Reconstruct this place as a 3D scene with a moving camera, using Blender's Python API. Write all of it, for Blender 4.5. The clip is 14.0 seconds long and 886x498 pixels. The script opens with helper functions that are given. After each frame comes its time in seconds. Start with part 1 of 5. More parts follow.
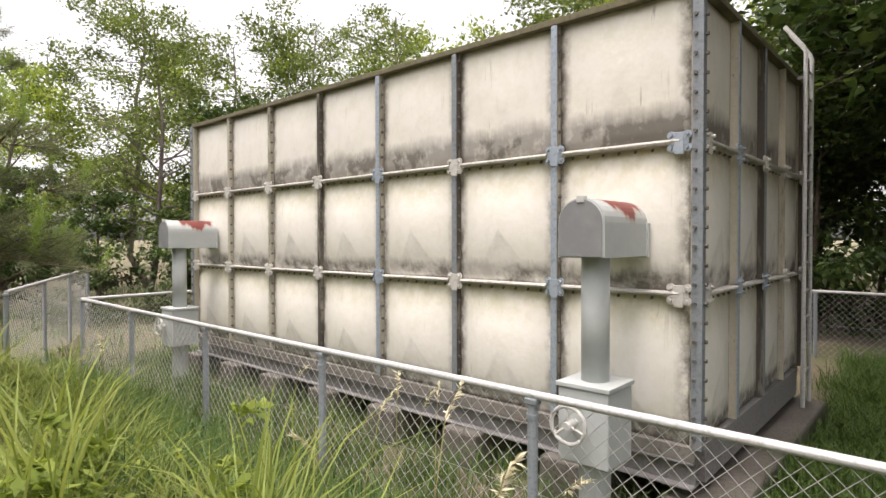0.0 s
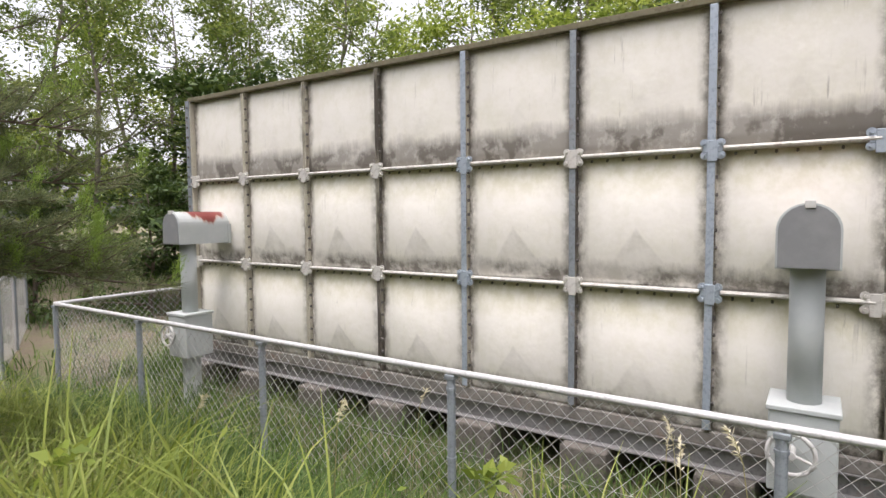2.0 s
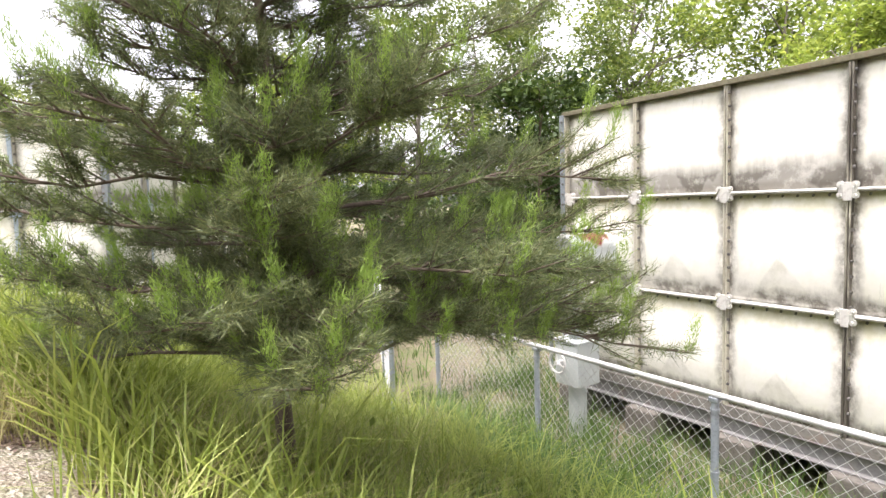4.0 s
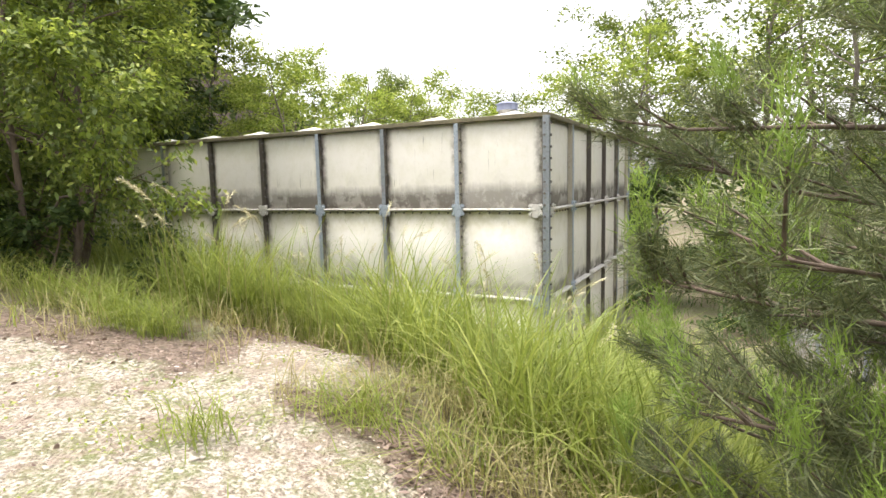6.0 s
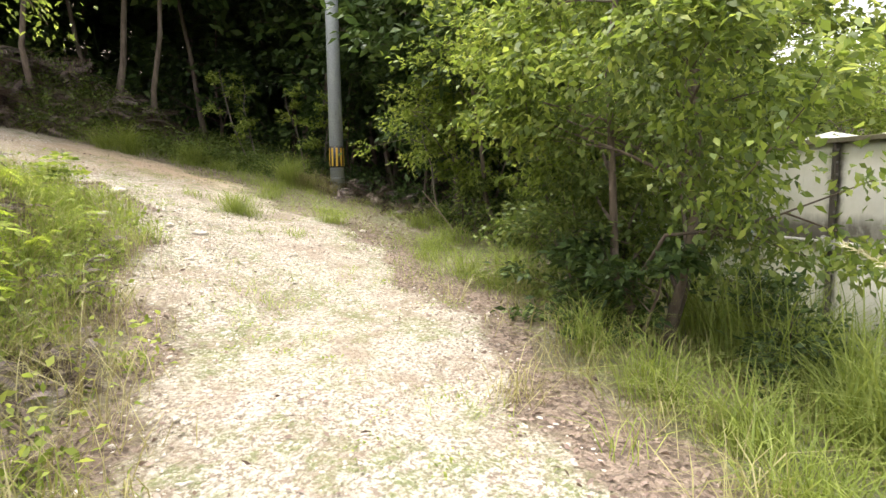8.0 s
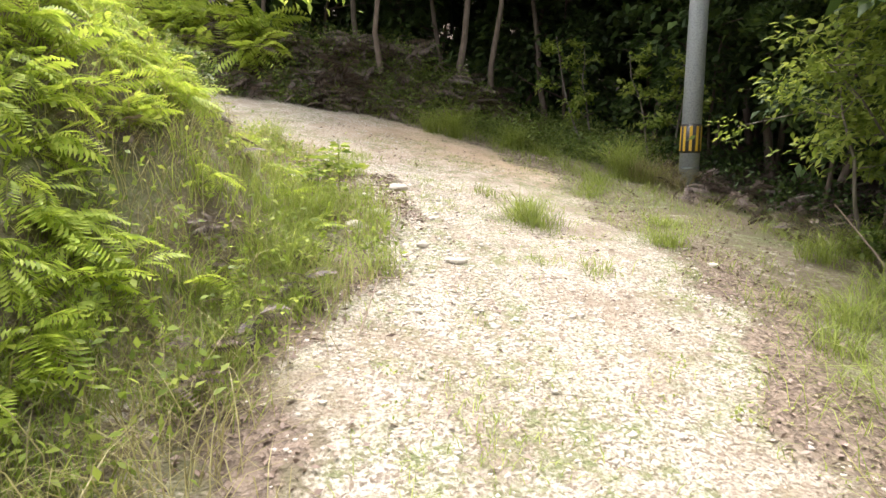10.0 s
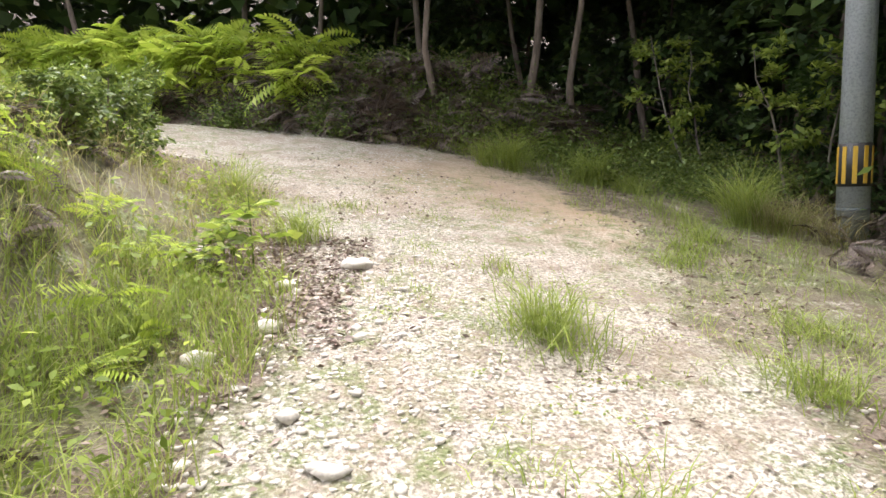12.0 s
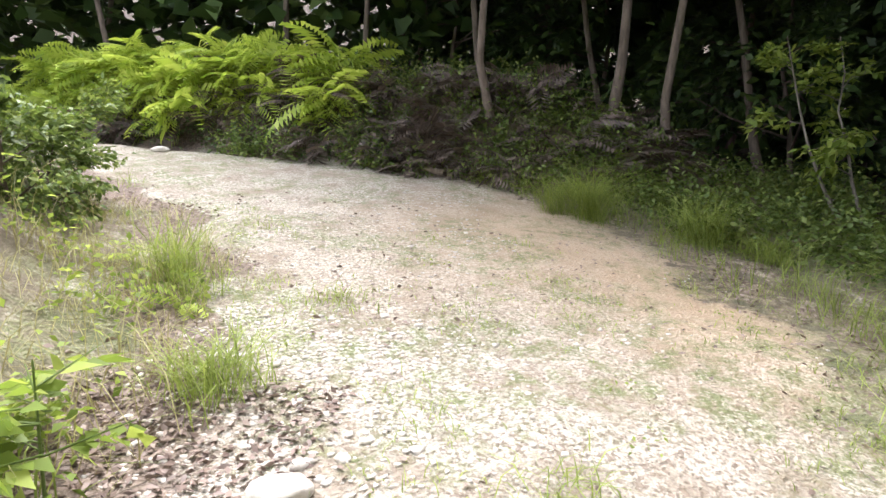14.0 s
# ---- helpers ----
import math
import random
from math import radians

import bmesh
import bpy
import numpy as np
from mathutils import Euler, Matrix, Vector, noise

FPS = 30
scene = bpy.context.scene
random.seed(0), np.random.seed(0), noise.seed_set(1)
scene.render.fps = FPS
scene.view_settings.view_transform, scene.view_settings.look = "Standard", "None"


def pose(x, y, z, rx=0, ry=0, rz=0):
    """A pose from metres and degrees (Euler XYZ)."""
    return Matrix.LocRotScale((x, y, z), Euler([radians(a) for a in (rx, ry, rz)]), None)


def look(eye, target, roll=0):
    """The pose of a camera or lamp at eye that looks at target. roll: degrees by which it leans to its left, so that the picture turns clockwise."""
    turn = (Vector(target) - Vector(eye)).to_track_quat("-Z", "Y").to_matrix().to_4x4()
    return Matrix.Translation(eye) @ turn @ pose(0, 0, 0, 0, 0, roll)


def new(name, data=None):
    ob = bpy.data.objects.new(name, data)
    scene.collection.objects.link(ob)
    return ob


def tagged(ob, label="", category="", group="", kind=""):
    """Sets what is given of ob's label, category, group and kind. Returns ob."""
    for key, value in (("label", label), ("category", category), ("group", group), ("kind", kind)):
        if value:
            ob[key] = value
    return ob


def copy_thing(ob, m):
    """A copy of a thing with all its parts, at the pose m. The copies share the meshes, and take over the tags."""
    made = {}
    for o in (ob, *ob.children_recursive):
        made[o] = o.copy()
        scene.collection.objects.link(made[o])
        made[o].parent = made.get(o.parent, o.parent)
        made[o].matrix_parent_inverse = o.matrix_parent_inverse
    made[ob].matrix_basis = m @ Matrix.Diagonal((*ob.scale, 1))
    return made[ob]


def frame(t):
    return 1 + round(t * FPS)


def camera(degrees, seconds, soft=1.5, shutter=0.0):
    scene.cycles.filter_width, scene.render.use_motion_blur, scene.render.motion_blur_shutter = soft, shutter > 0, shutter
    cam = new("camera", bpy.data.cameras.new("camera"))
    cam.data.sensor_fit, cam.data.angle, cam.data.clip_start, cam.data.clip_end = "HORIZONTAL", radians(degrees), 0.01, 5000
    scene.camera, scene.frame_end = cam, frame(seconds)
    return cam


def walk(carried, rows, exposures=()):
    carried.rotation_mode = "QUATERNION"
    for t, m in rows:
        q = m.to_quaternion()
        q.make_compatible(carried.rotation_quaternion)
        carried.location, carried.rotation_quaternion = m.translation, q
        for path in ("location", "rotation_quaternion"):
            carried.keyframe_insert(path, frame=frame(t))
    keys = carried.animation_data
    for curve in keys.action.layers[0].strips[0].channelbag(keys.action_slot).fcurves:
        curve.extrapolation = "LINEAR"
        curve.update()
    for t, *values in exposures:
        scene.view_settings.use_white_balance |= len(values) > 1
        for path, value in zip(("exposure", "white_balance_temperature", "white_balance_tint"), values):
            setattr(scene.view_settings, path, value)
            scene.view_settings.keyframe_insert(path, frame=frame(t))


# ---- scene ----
cam = camera(75.4, 14.0)
PATH = [
    (0, (1.271, -3.83, 1.968), (-0.059, -2.337, 1.932), -0.1),
    (0.5, (0.883, -3.866, 1.998), (-0.33, -2.277, 1.929), -0.4),
    (1, (0.496, -3.984, 2.051), (-0.631, -2.335, 1.951), -0.6),
    (1.5, (0.084, -4.214, 2.154), (-1.013, -2.546, 2.039), -0.3),
    (2, (-0.38, -4.359, 2.177), (-1.472, -2.689, 2.051), -0.5),
    (2.2, (-0.536, -4.43, 2.217), (-1.627, -2.759, 2.089), -0.3),
    (4.3, (-2.311, -5.167, 2.667), (-4.051, -4.195, 2.504), -2.0),
    (4.5, (-2.513, -5.202, 2.705), (-4.293, -4.305, 2.536), -1.8),
    (4.8, (-2.771, -5.336, 2.74), (-4.612, -4.582, 2.536), -1.1),
    (5, (-2.913, -5.425, 2.774), (-4.802, -4.803, 2.564), -1.3),
    (5.5, (-3.347, -5.743, 2.875), (-5.292, -5.324, 2.672), -1.0),
    (6, (-3.853, -6.157, 2.965), (-5.837, -6.03, 2.741), -1.3),
    (6.5, (-4.333, -6.605, 3.052), (-6.296, -6.924, 2.838), -1.3),
    (7, (-4.877, -7.057, 3.123), (-6.743, -7.742, 2.908), -1.3),
    (7.5, (-5.302, -7.557, 3.232), (-7.008, -8.574, 3.002), -1.0),
    (8, (-5.681, -7.957, 3.319), (-7.142, -9.303, 3.088), -0.8),
    (8.5, (-6.059, -8.415, 3.306), (-7.068, -10.125, 3.064), 0.1),
    (9, (-6.522, -8.837, 3.35), (-7.327, -10.651, 3.1), 0.2),
    (9.2, (-6.685, -9.041, 3.396), (-7.397, -10.892, 3.137), 0.4),
    (11.3, (-8.336, -11.302, 3.683), (-8.508, -13.266, 3.352), -1.8),
    (11.5, (-8.452, -11.522, 3.691), (-8.563, -13.495, 3.383), -1.7),
    (12, (-8.778, -12.062, 3.783), (-8.83, -14.049, 3.567), -1.7),
    (12.5, (-8.997, -12.615, 3.846), (-9.035, -14.605, 3.651), -1.7),
    (13, (-9.055, -13.164, 4.005), (-9.067, -15.154, 3.807), -1.1),
    (13.5, (-9.127, -13.674, 4.111), (-9.105, -15.665, 3.917), -1.3),
    (14, (-8.995, -14.203, 4.211), (-8.823, -16.189, 4.05), -0.9),
]
EXPOSURES = [(0.0, 0.44, 6750, 18), (2.2, 0.32, 6380, 19), (4.5, 1.42, 6450, 17), (5.2, 1.5, 6450, 16), (6.5, 0.65, 6700, 13), (7.5, 1.0, 6650, 12), (9.0, 1.32, 6600, 13), (11.5, 1.2, 6300, 15), (14.0, 1.48, 6000, 14)]
walk(cam, [(t, look(e, g, r)) for t, e, g, r in PATH], EXPOSURES)

# ---------------------------------------------------------------- light
SUN_EL, SUN_AZ = 74.0, 172.0
world = bpy.data.worlds.new("sky")
scene.world = world
world.use_nodes = True
wn = world.node_tree.nodes
wl = world.node_tree.links
wn.clear()
sky = wn.new("ShaderNodeTexSky")
sky.sky_type, sky.sun_disc = "NISHITA", False
sky.sun_elevation, sky.sun_rotation = radians(SUN_EL), radians(SUN_AZ)
sky.air_density, sky.dust_density, sky.ozone_density = 1.0, 4.0, 1.0
hs = wn.new("ShaderNodeHueSaturation")
hs.inputs["Saturation"].default_value, hs.inputs["Value"].default_value = 0.15, 1.9
bg = wn.new("ShaderNodeBackground")
bg.inputs["Strength"].default_value = 0.15
wo = wn.new("ShaderNodeOutputWorld")
wl.new(sky.outputs[0], hs.inputs["Color"])
wl.new(hs.outputs[0], bg.inputs["Color"])
wl.new(bg.outputs[0], wo.inputs["Surface"])
sun = new("sun", bpy.data.lights.new("sun", "SUN"))
sun.data.energy, sun.data.angle, sun.data.color = 1.8, radians(28), (1.0, 0.95, 0.86)
sa, se = radians(SUN_AZ), radians(SUN_EL)
sun.matrix_world = look((0, 0, 30), (-math.sin(sa) * math.cos(se) * 10, -math.cos(sa) * math.cos(se) * 10, 30 - math.sin(se) * 10))


# ---------------------------------------------------------------- materials
class Mat:
    """A small node builder round one Principled material."""

    def __init__(self, name, color=(0.5, 0.5, 0.5), rough=0.7, metal=0.0):
        self.m = bpy.data.materials.new(name)
        self.m.use_nodes = True
        self.t = self.m.node_tree
        self.b = self.t.nodes["Principled BSDF"]
        self.out = self.t.nodes["Material Output"]
        self.set("Base Color", (*color, 1)), self.set("Roughness", rough), self.set("Metallic", metal)

    def set(self, name, v):
        if isinstance(v, bpy.types.NodeSocket):
            self.t.links.new(v, self.b.inputs[name])
        else:
            self.b.inputs[name].default_value = v

    def node(self, kind, **sockets):
        n = self.t.nodes.new(kind)
        for k, v in sockets.items():
            k = k.replace("_", " ")
            if isinstance(v, bpy.types.NodeSocket):
                self.t.links.new(v, n.inputs[k])
            else:
                n.inputs[k].default_value = v
        return n

    def coords(self, kind="Object", scale=(1, 1, 1), shift=None):
        tc = self.t.nodes.new("ShaderNodeTexCoord")
        mp = self.node("ShaderNodeMapping", Vector=tc.outputs[kind], Scale=scale)
        if shift is not None:
            self.t.links.new(shift, mp.inputs["Location"])
        return mp.outputs[0]

    def rand(self, island=False):
        if island:
            return self.t.nodes.new("ShaderNodeNewGeometry").outputs["Random Per Island"]
        return self.t.nodes.new("ShaderNodeObjectInfo").outputs["Random"]

    def math(self, op, a, b=0.0, clamp=False):
        n = self.t.nodes.new("ShaderNodeMath")
        n.operation, n.use_clamp = op, clamp
        for i, v in enumerate((a, b)):
            if isinstance(v, bpy.types.NodeSocket):
                self.t.links.new(v, n.inputs[i])
            else:
                n.inputs[i].default_value = v
        return n.outputs[0]

    def noise(self, vec, scale=5.0, detail=4.0, rough=0.6):
        return self.node("ShaderNodeTexNoise", Vector=vec, Scale=scale, Detail=detail, Roughness=rough).outputs["Fac"]

    def voronoi(self, vec, scale, out="Color", feature="F1"):
        n = self.node("ShaderNodeTexVoronoi", Vector=vec, Scale=scale)
        n.feature = feature
        return n.outputs[out]

    def ramp(self, fac, *stops):
        r = self.node("ShaderNodeValToRGB", Fac=fac)
        e = r.color_ramp.elements
        while len(e) < len(stops):
            e.new(0.5)
        for el, (p, c) in zip(e, stops):
            el.position = p
            el.color = (*c, 1) if isinstance(c, tuple) else (c, c, c, 1)
        return r.outputs["Color"]

    def mix(self, fac, a, b, mode="MIX"):
        n = self.t.nodes.new("ShaderNodeMix")
        n.data_type, n.blend_type = "RGBA", mode
        for s, v in ((n.inputs[0], fac), (n.inputs[6], a), (n.inputs[7], b)):
            if isinstance(v, bpy.types.NodeSocket):
                self.t.links.new(v, s)
            elif isinstance(v, tuple):
                s.default_value = (*v, 1)
            else:
                s.default_value = v
        return n.outputs[2]

    def bump(self, height, strength=0.3, dist=0.02):
        n = self.node("ShaderNodeBump", Height=height, Strength=strength, Distance=dist)
        self.set("Normal", n.outputs[0])


def leaf_mat(name, stops, rough=0.5, trans=0.35, world_scale=0.7):
    """Leaves: diffuse and translucent, each leaf with its own tone, larger patches lighter and darker."""
    k = Mat(name, rough=rough)
    r = k.rand(island=True)
    v = k.noise(k.coords("Object"), world_scale, 2)
    f = k.math("ADD", k.math("MULTIPLY", r, 0.65), k.math("MULTIPLY", v, 0.6))
    f = k.math("SUBTRACT", f, 0.12, clamp=True)
    c = k.ramp(f, *stops)
    k.set("Base Color", c)
    k.set("Specular IOR Level", 0.35)
    tr = k.node("ShaderNodeBsdfTranslucent", Color=k.mix(0.4, c, (1.0, 0.95, 0.45), "MULTIPLY"))
    mx = k.node("ShaderNodeMixShader", Fac=trans)
    k.t.links.new(k.b.outputs[0], mx.inputs[1])
    k.t.links.new(tr.outputs[0], mx.inputs[2])
    k.t.links.new(mx.outputs[0], k.out.inputs["Surface"])
    return k.m


def frp(name, band, streak):
    """Cream moulded panel with mildew along the lower edge, runs down the face and green algae."""
    k = Mat(name, rough=0.45)
    rnd = k.node("ShaderNodeCombineXYZ")
    r = k.rand()
    for i, s in enumerate((37.0, 11.0, 23.0)):
        k.t.links.new(k.math("MULTIPLY", r, s), rnd.inputs[i])
    loc = k.coords()
    sep = k.node("ShaderNodeSeparateXYZ", Vector=loc)
    big = k.noise(k.coords(scale=(2.2, 2.2, 2.2), shift=rnd.outputs[0]), 1.0, 4)
    fine = k.noise(k.coords(scale=(9, 9, 7), shift=rnd.outputs[0]), 1.0, 5, 0.7)
    runs = k.noise(k.coords(scale=(22, 22, 1.3), shift=rnd.outputs[0]), 1.0, 4, 0.7)
    base = k.mix(big, (0.72, 0.69, 0.61), (0.86, 0.84, 0.79))
    base = k.mix(k.ramp(fine, (0.45, 0.0), (0.75, 0.35)), base, (0.60, 0.58, 0.44))
    # algae
    alg = k.math("MULTIPLY", k.ramp(big, (0.45, 0.0), (0.7, 1.0)), k.ramp(sep.outputs["Z"], (0.0, 0.7), (0.9, 0.15)))
    base = k.mix(k.math("MULTIPLY", alg, 0.40), base, (0.42, 0.42, 0.20))
    # yellow-green film under the rails
    film_up = k.math("MULTIPLY", k.ramp(sep.outputs["Z"], (0.66, 0.0), (0.97, 0.85)), k.ramp(fine, (0.3, 0.3), (0.6, 1.0)))
    base = k.mix(k.math("MULTIPLY", film_up, 1.0 - 0.7 * band), base, (0.40, 0.37, 0.15))
    # mildew along the lower edge, ragged
    zz = k.math("ADD", sep.outputs["Z"], k.math("MULTIPLY", k.math("SUBTRACT", runs, 0.5), 0.10))
    zz = k.math("ADD", zz, k.math("MULTIPLY", k.math("SUBTRACT", big, 0.5), 0.22))
    low = k.ramp(zz, (0.0, 1.0), (0.08 + 0.10 * band, 0.95), (0.15 + 0.17 * band, 0.0))
    patch = k.ramp(big, (0.36, 0.1), (0.52, 1.0))
    dark = k.math("MULTIPLY", k.math("MULTIPLY", low, k.ramp(k.math("ADD", fine, 0.12 * band), (0.3, 0.25), (0.6, 1.0))), k.math("MAXIMUM", patch, 0.3 + 0.45 * band), clamp=True)
    # runs from above and along the side seams
    edge = k.math("ABSOLUTE", sep.outputs["X"])
    side = k.math("MULTIPLY", k.ramp(edge, (0.38, 0.0), (0.47, 0.9)), k.ramp(fine, (0.35, 0.0), (0.6, 1.0)))
    run = k.math("MULTIPLY", k.ramp(runs, (0.60, 0.0), (0.74, streak)), k.ramp(big, (0.48, 0.0), (0.62, 1.0)))
    # grime plus the lower facet's painted shade, a ragged triangle under the moulded point
    tri = k.math("SUBTRACT", k.math("SUBTRACT", 0.47, k.math("MULTIPLY", edge, 1.4)), k.math("ADD", k.math("MULTIPLY", zz, 0.3), k.math("MULTIPLY", sep.outputs["Z"], 0.7)))
    tri = k.math("MULTIPLY", k.ramp(tri, (0.0, 0.0), (0.035, 0.42), (0.3, 0.22)), k.math("MULTIPLY", k.ramp(big, (0.34, 0.25), (0.56, 1.0)), k.ramp(fine, (0.35, 0.45), (0.62, 1.0))))
    dark = k.math("MAXIMUM", dark, k.math("MAXIMUM", side, k.math("MAXIMUM", run, k.math("MULTIPLY", tri, 1.0 - 0.8 * band))))
    base = k.mix(k.math("MULTIPLY", dark, 0.88), base, (0.075, 0.062, 0.05))
    k.set("Base Color", base)
    k.set("Roughness", k.math("ADD", 0.38, k.math("MULTIPLY", dark, 0.4)))
    k.bump(k.noise(k.coords(scale=(4, 4, 4), shift=rnd.outputs[0]), 1.0, 3), 0.25, 0.03)
    return k.m


def flange(name):
    """Moulded panel flange: cream where clean, black with mildew and rust runs along some of its length."""
    k = Mat(name, rough=0.7)
    r = k.rand()
    sh = k.node("ShaderNodeCombineXYZ", X=k.math("MULTIPLY", r, 31.0), Z=k.math("MULTIPLY", r, 17.0))
    n1 = k.noise(k.coords(scale=(9, 9, 1.6), shift=sh.outputs[0]), 1.0, 4, 0.7)
    n2 = k.noise(k.coords(scale=(30, 30, 18), shift=sh.outputs[0]), 1.0, 4, 0.7)
    c = k.mix(n2, (0.34, 0.31, 0.23), (0.60, 0.57, 0.47))
    c = k.mix(k.ramp(k.math("ADD", k.math("MULTIPLY", n1, 0.7), k.math("MULTIPLY", r, 0.35)), (0.44, 0.0), (0.60, 0.92)), c, (0.055, 0.045, 0.036))
    c = k.mix(k.ramp(n2, (0.60, 0.0), (0.72, 0.7)), c, (0.14, 0.075, 0.045))
    k.set("Base Color", c)
    k.bump(n2, 0.3, 0.004)
    return k.m


def steel(name, a, b, rust=0.25, metal=0.35, rough=0.5):
    """Galvanised steel, dulled, with dark dirt and some rust."""
    k = Mat(name, rough=rough, metal=metal)
    p = k.coords("Object")
    n1, n2 = k.noise(p, 7, 5, 0.7), k.noise(p, 38, 3)
    c = k.mix(n1, a, b)
    c = k.mix(k.ramp(n2, (0.5, 0.0), (0.75, 0.5)), c, tuple(v * 0.45 for v in a))
    c = k.mix(k.math("MULTIPLY", k.ramp(n1, (0.56, 0.0), (0.7, 1.0)), rust), c, (0.17, 0.075, 0.04))
    k.set("Base Color", c)
    k.set("Roughness", k.math("ADD", rough - 0.1, k.math("MULTIPLY", n2, 0.3)))
    k.bump(n2, 0.2, 0.004)
    return k.m


def concrete(name, a, b, speck=0.5):
    k = Mat(name, rough=0.9)
    p = k.coords("Object")
    n1, n2 = k.noise(p, 3, 5, 0.7), k.noise(p, 45, 4)
    c = k.mix(n1, a, b)
    c = k.mix(k.ramp(n2, (0.45, 0.0), (0.7, 0.6)), c, tuple(v * speck for v in a))
    k.set("Base Color", c)
    k.bump(n2, 0.5, 0.01)
    return k.m


def bark(name, a, b):
    k = Mat(name, rough=0.9)
    n = k.noise(k.coords(scale=(14, 14, 3)), 1.0, 5, 0.7)
    k.set("Base Color", k.mix(k.ramp(n, (0.35, 0.0), (0.65, 1.0)), a, b))
    k.bump(n, 0.7, 0.02)
    return k.m


def painted(name, col, worn, rust_top=False):
    k = Mat(name, rough=0.55)
    p = k.coords("Object")
    n1, n2 = k.noise(p, 6, 5, 0.7), k.noise(p, 50, 3)
    c = k.mix(k.ramp(n1, (0.4, 0.0), (0.7, 0.6)), col, worn)
    if rust_top:
        g = k.coords("Generated")
        s = k.node("ShaderNodeSeparateXYZ", Vector=g)
        mid = k.math("SUBTRACT", 0.34, k.math("ABSOLUTE", k.math("SUBTRACT", s.outputs["Y"], 0.62)))
        rag = k.math("MULTIPLY", k.math("SUBTRACT", k.noise(k.coords(scale=(4, 16, 4)), 1.0, 4), 0.5), 0.5)
        f = k.math("ADD", k.math("ADD", s.outputs["Z"], k.math("MULTIPLY", mid, 0.9)), rag)
        c = k.mix(k.ramp(f, (0.84, 0.0), (0.95, 0.55), (1.03, 1.0)), c, (0.30, 0.12, 0.05))
        c = k.mix(k.ramp(f, (0.94, 0.0), (1.06, 1.0)), c, (0.17, 0.035, 0.028))
    k.set("Base Color", c)
    k.bump(n2, 0.15, 0.004)
    return k.m


M_TOP = frp("frp_panel_top_course", 1.0, 0.75)
M_FRP = frp("frp_panel", 0.35, 0.5)
M_FLANGE = flange("frp_flange")
M_ROOF = frp("frp_roof", 0.0, 0.2)
M_GALV = steel("galvanised_steel", (0.20, 0.225, 0.245), (0.34, 0.37, 0.395), 0.5)
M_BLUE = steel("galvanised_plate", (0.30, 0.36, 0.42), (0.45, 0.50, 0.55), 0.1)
M_RAIL = steel("weathered_rail", (0.52, 0.50, 0.46), (0.66, 0.65, 0.61), 0.45, 0.2)
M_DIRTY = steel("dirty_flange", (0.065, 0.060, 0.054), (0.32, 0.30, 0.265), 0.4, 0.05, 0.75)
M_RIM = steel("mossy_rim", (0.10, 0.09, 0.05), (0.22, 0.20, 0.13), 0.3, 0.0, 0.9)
M_BEAM = steel("skid_beam", (0.17, 0.17, 0.17), (0.29, 0.28, 0.27), 0.4, 0.15, 0.7)
M_BOLT = steel("bolt_steel", (0.10, 0.10, 0.10), (0.22, 0.20, 0.18), 0.6, 0.4)
M_FENCE = steel("fence_rail", (0.46, 0.46, 0.46), (0.62, 0.62, 0.61), 0.3, 0.3)
M_POST = steel("fence_post", (0.25, 0.28, 0.31), (0.36, 0.39, 0.42), 0.2, 0.3)
M_WIRE = steel("fence_wire", (0.40, 0.40, 0.39), (0.54, 0.54, 0.52), 0.1, 0.4)
M_CONC = concrete("concrete", (0.080, 0.071, 0.060), (0.215, 0.195, 0.17))
M_POLE = concrete("pole_concrete", (0.36, 0.39, 0.42), (0.46, 0.49, 0.52))
M_GREY = painted("grey_enamel", (0.42, 0.45, 0.44), (0.50, 0.52, 0.50))
M_HOOD = painted("grey_enamel_rusted", (0.42, 0.45, 0.44), (0.50, 0.52, 0.50), True)
# the same grey enamel with the front's shade put into its colour
M_HOOD_SHADE = painted("shaded_grey_enamel", (0.20, 0.205, 0.21), (0.26, 0.265, 0.265))
M_WHEEL = painted("wheel_paint", (0.55, 0.55, 0.53), (0.40, 0.38, 0.35))
M_YEL = painted("yellow_band", (0.62, 0.38, 0.03), (0.45, 0.27, 0.05))
M_BLK = painted("black_band", (0.03, 0.03, 0.03), (0.06, 0.055, 0.05))
M_CAP = painted("blue_cap", (0.20, 0.23, 0.33), (0.28, 0.30, 0.38))
M_STONE = concrete("pale_stone", (0.46, 0.41, 0.345), (0.72, 0.66, 0.585), 0.68)
M_DSTONE = concrete("grey_stone", (0.15, 0.13, 0.115), (0.26, 0.235, 0.21))
M_BARK = bark("grey_bark", (0.10, 0.08, 0.065), (0.23, 0.20, 0.16))
M_DBARK = bark("brown_bark", (0.075, 0.055, 0.04), (0.17, 0.13, 0.10))
M_DEAD = bark("dead_wood", (0.20, 0.15, 0.11), (0.36, 0.29, 0.22))

M_LEAF = leaf_mat("broad_leaf", ((0.00, (0.055, 0.090, 0.020)), (0.50, (0.135, 0.190, 0.042)), (1.00, (0.300, 0.345, 0.095))), trans=0.40)
M_LEAFD = leaf_mat("dark_leaf", ((0.00, (0.026, 0.050, 0.015)), (0.60, (0.064, 0.108, 0.027)), (1.00, (0.150, 0.205, 0.052))), trans=0.30)
M_LEAFY = leaf_mat("young_leaf", ((0.00, (0.095, 0.140, 0.024)), (0.50, (0.250, 0.335, 0.060)), (1.00, (0.520, 0.570, 0.150))), trans=0.58)
M_NEEDLE = leaf_mat("pine_needle", ((0.00, (0.065, 0.084, 0.042)), (0.50, (0.145, 0.174, 0.080)), (1.00, (0.285, 0.312, 0.135))), trans=0.30)
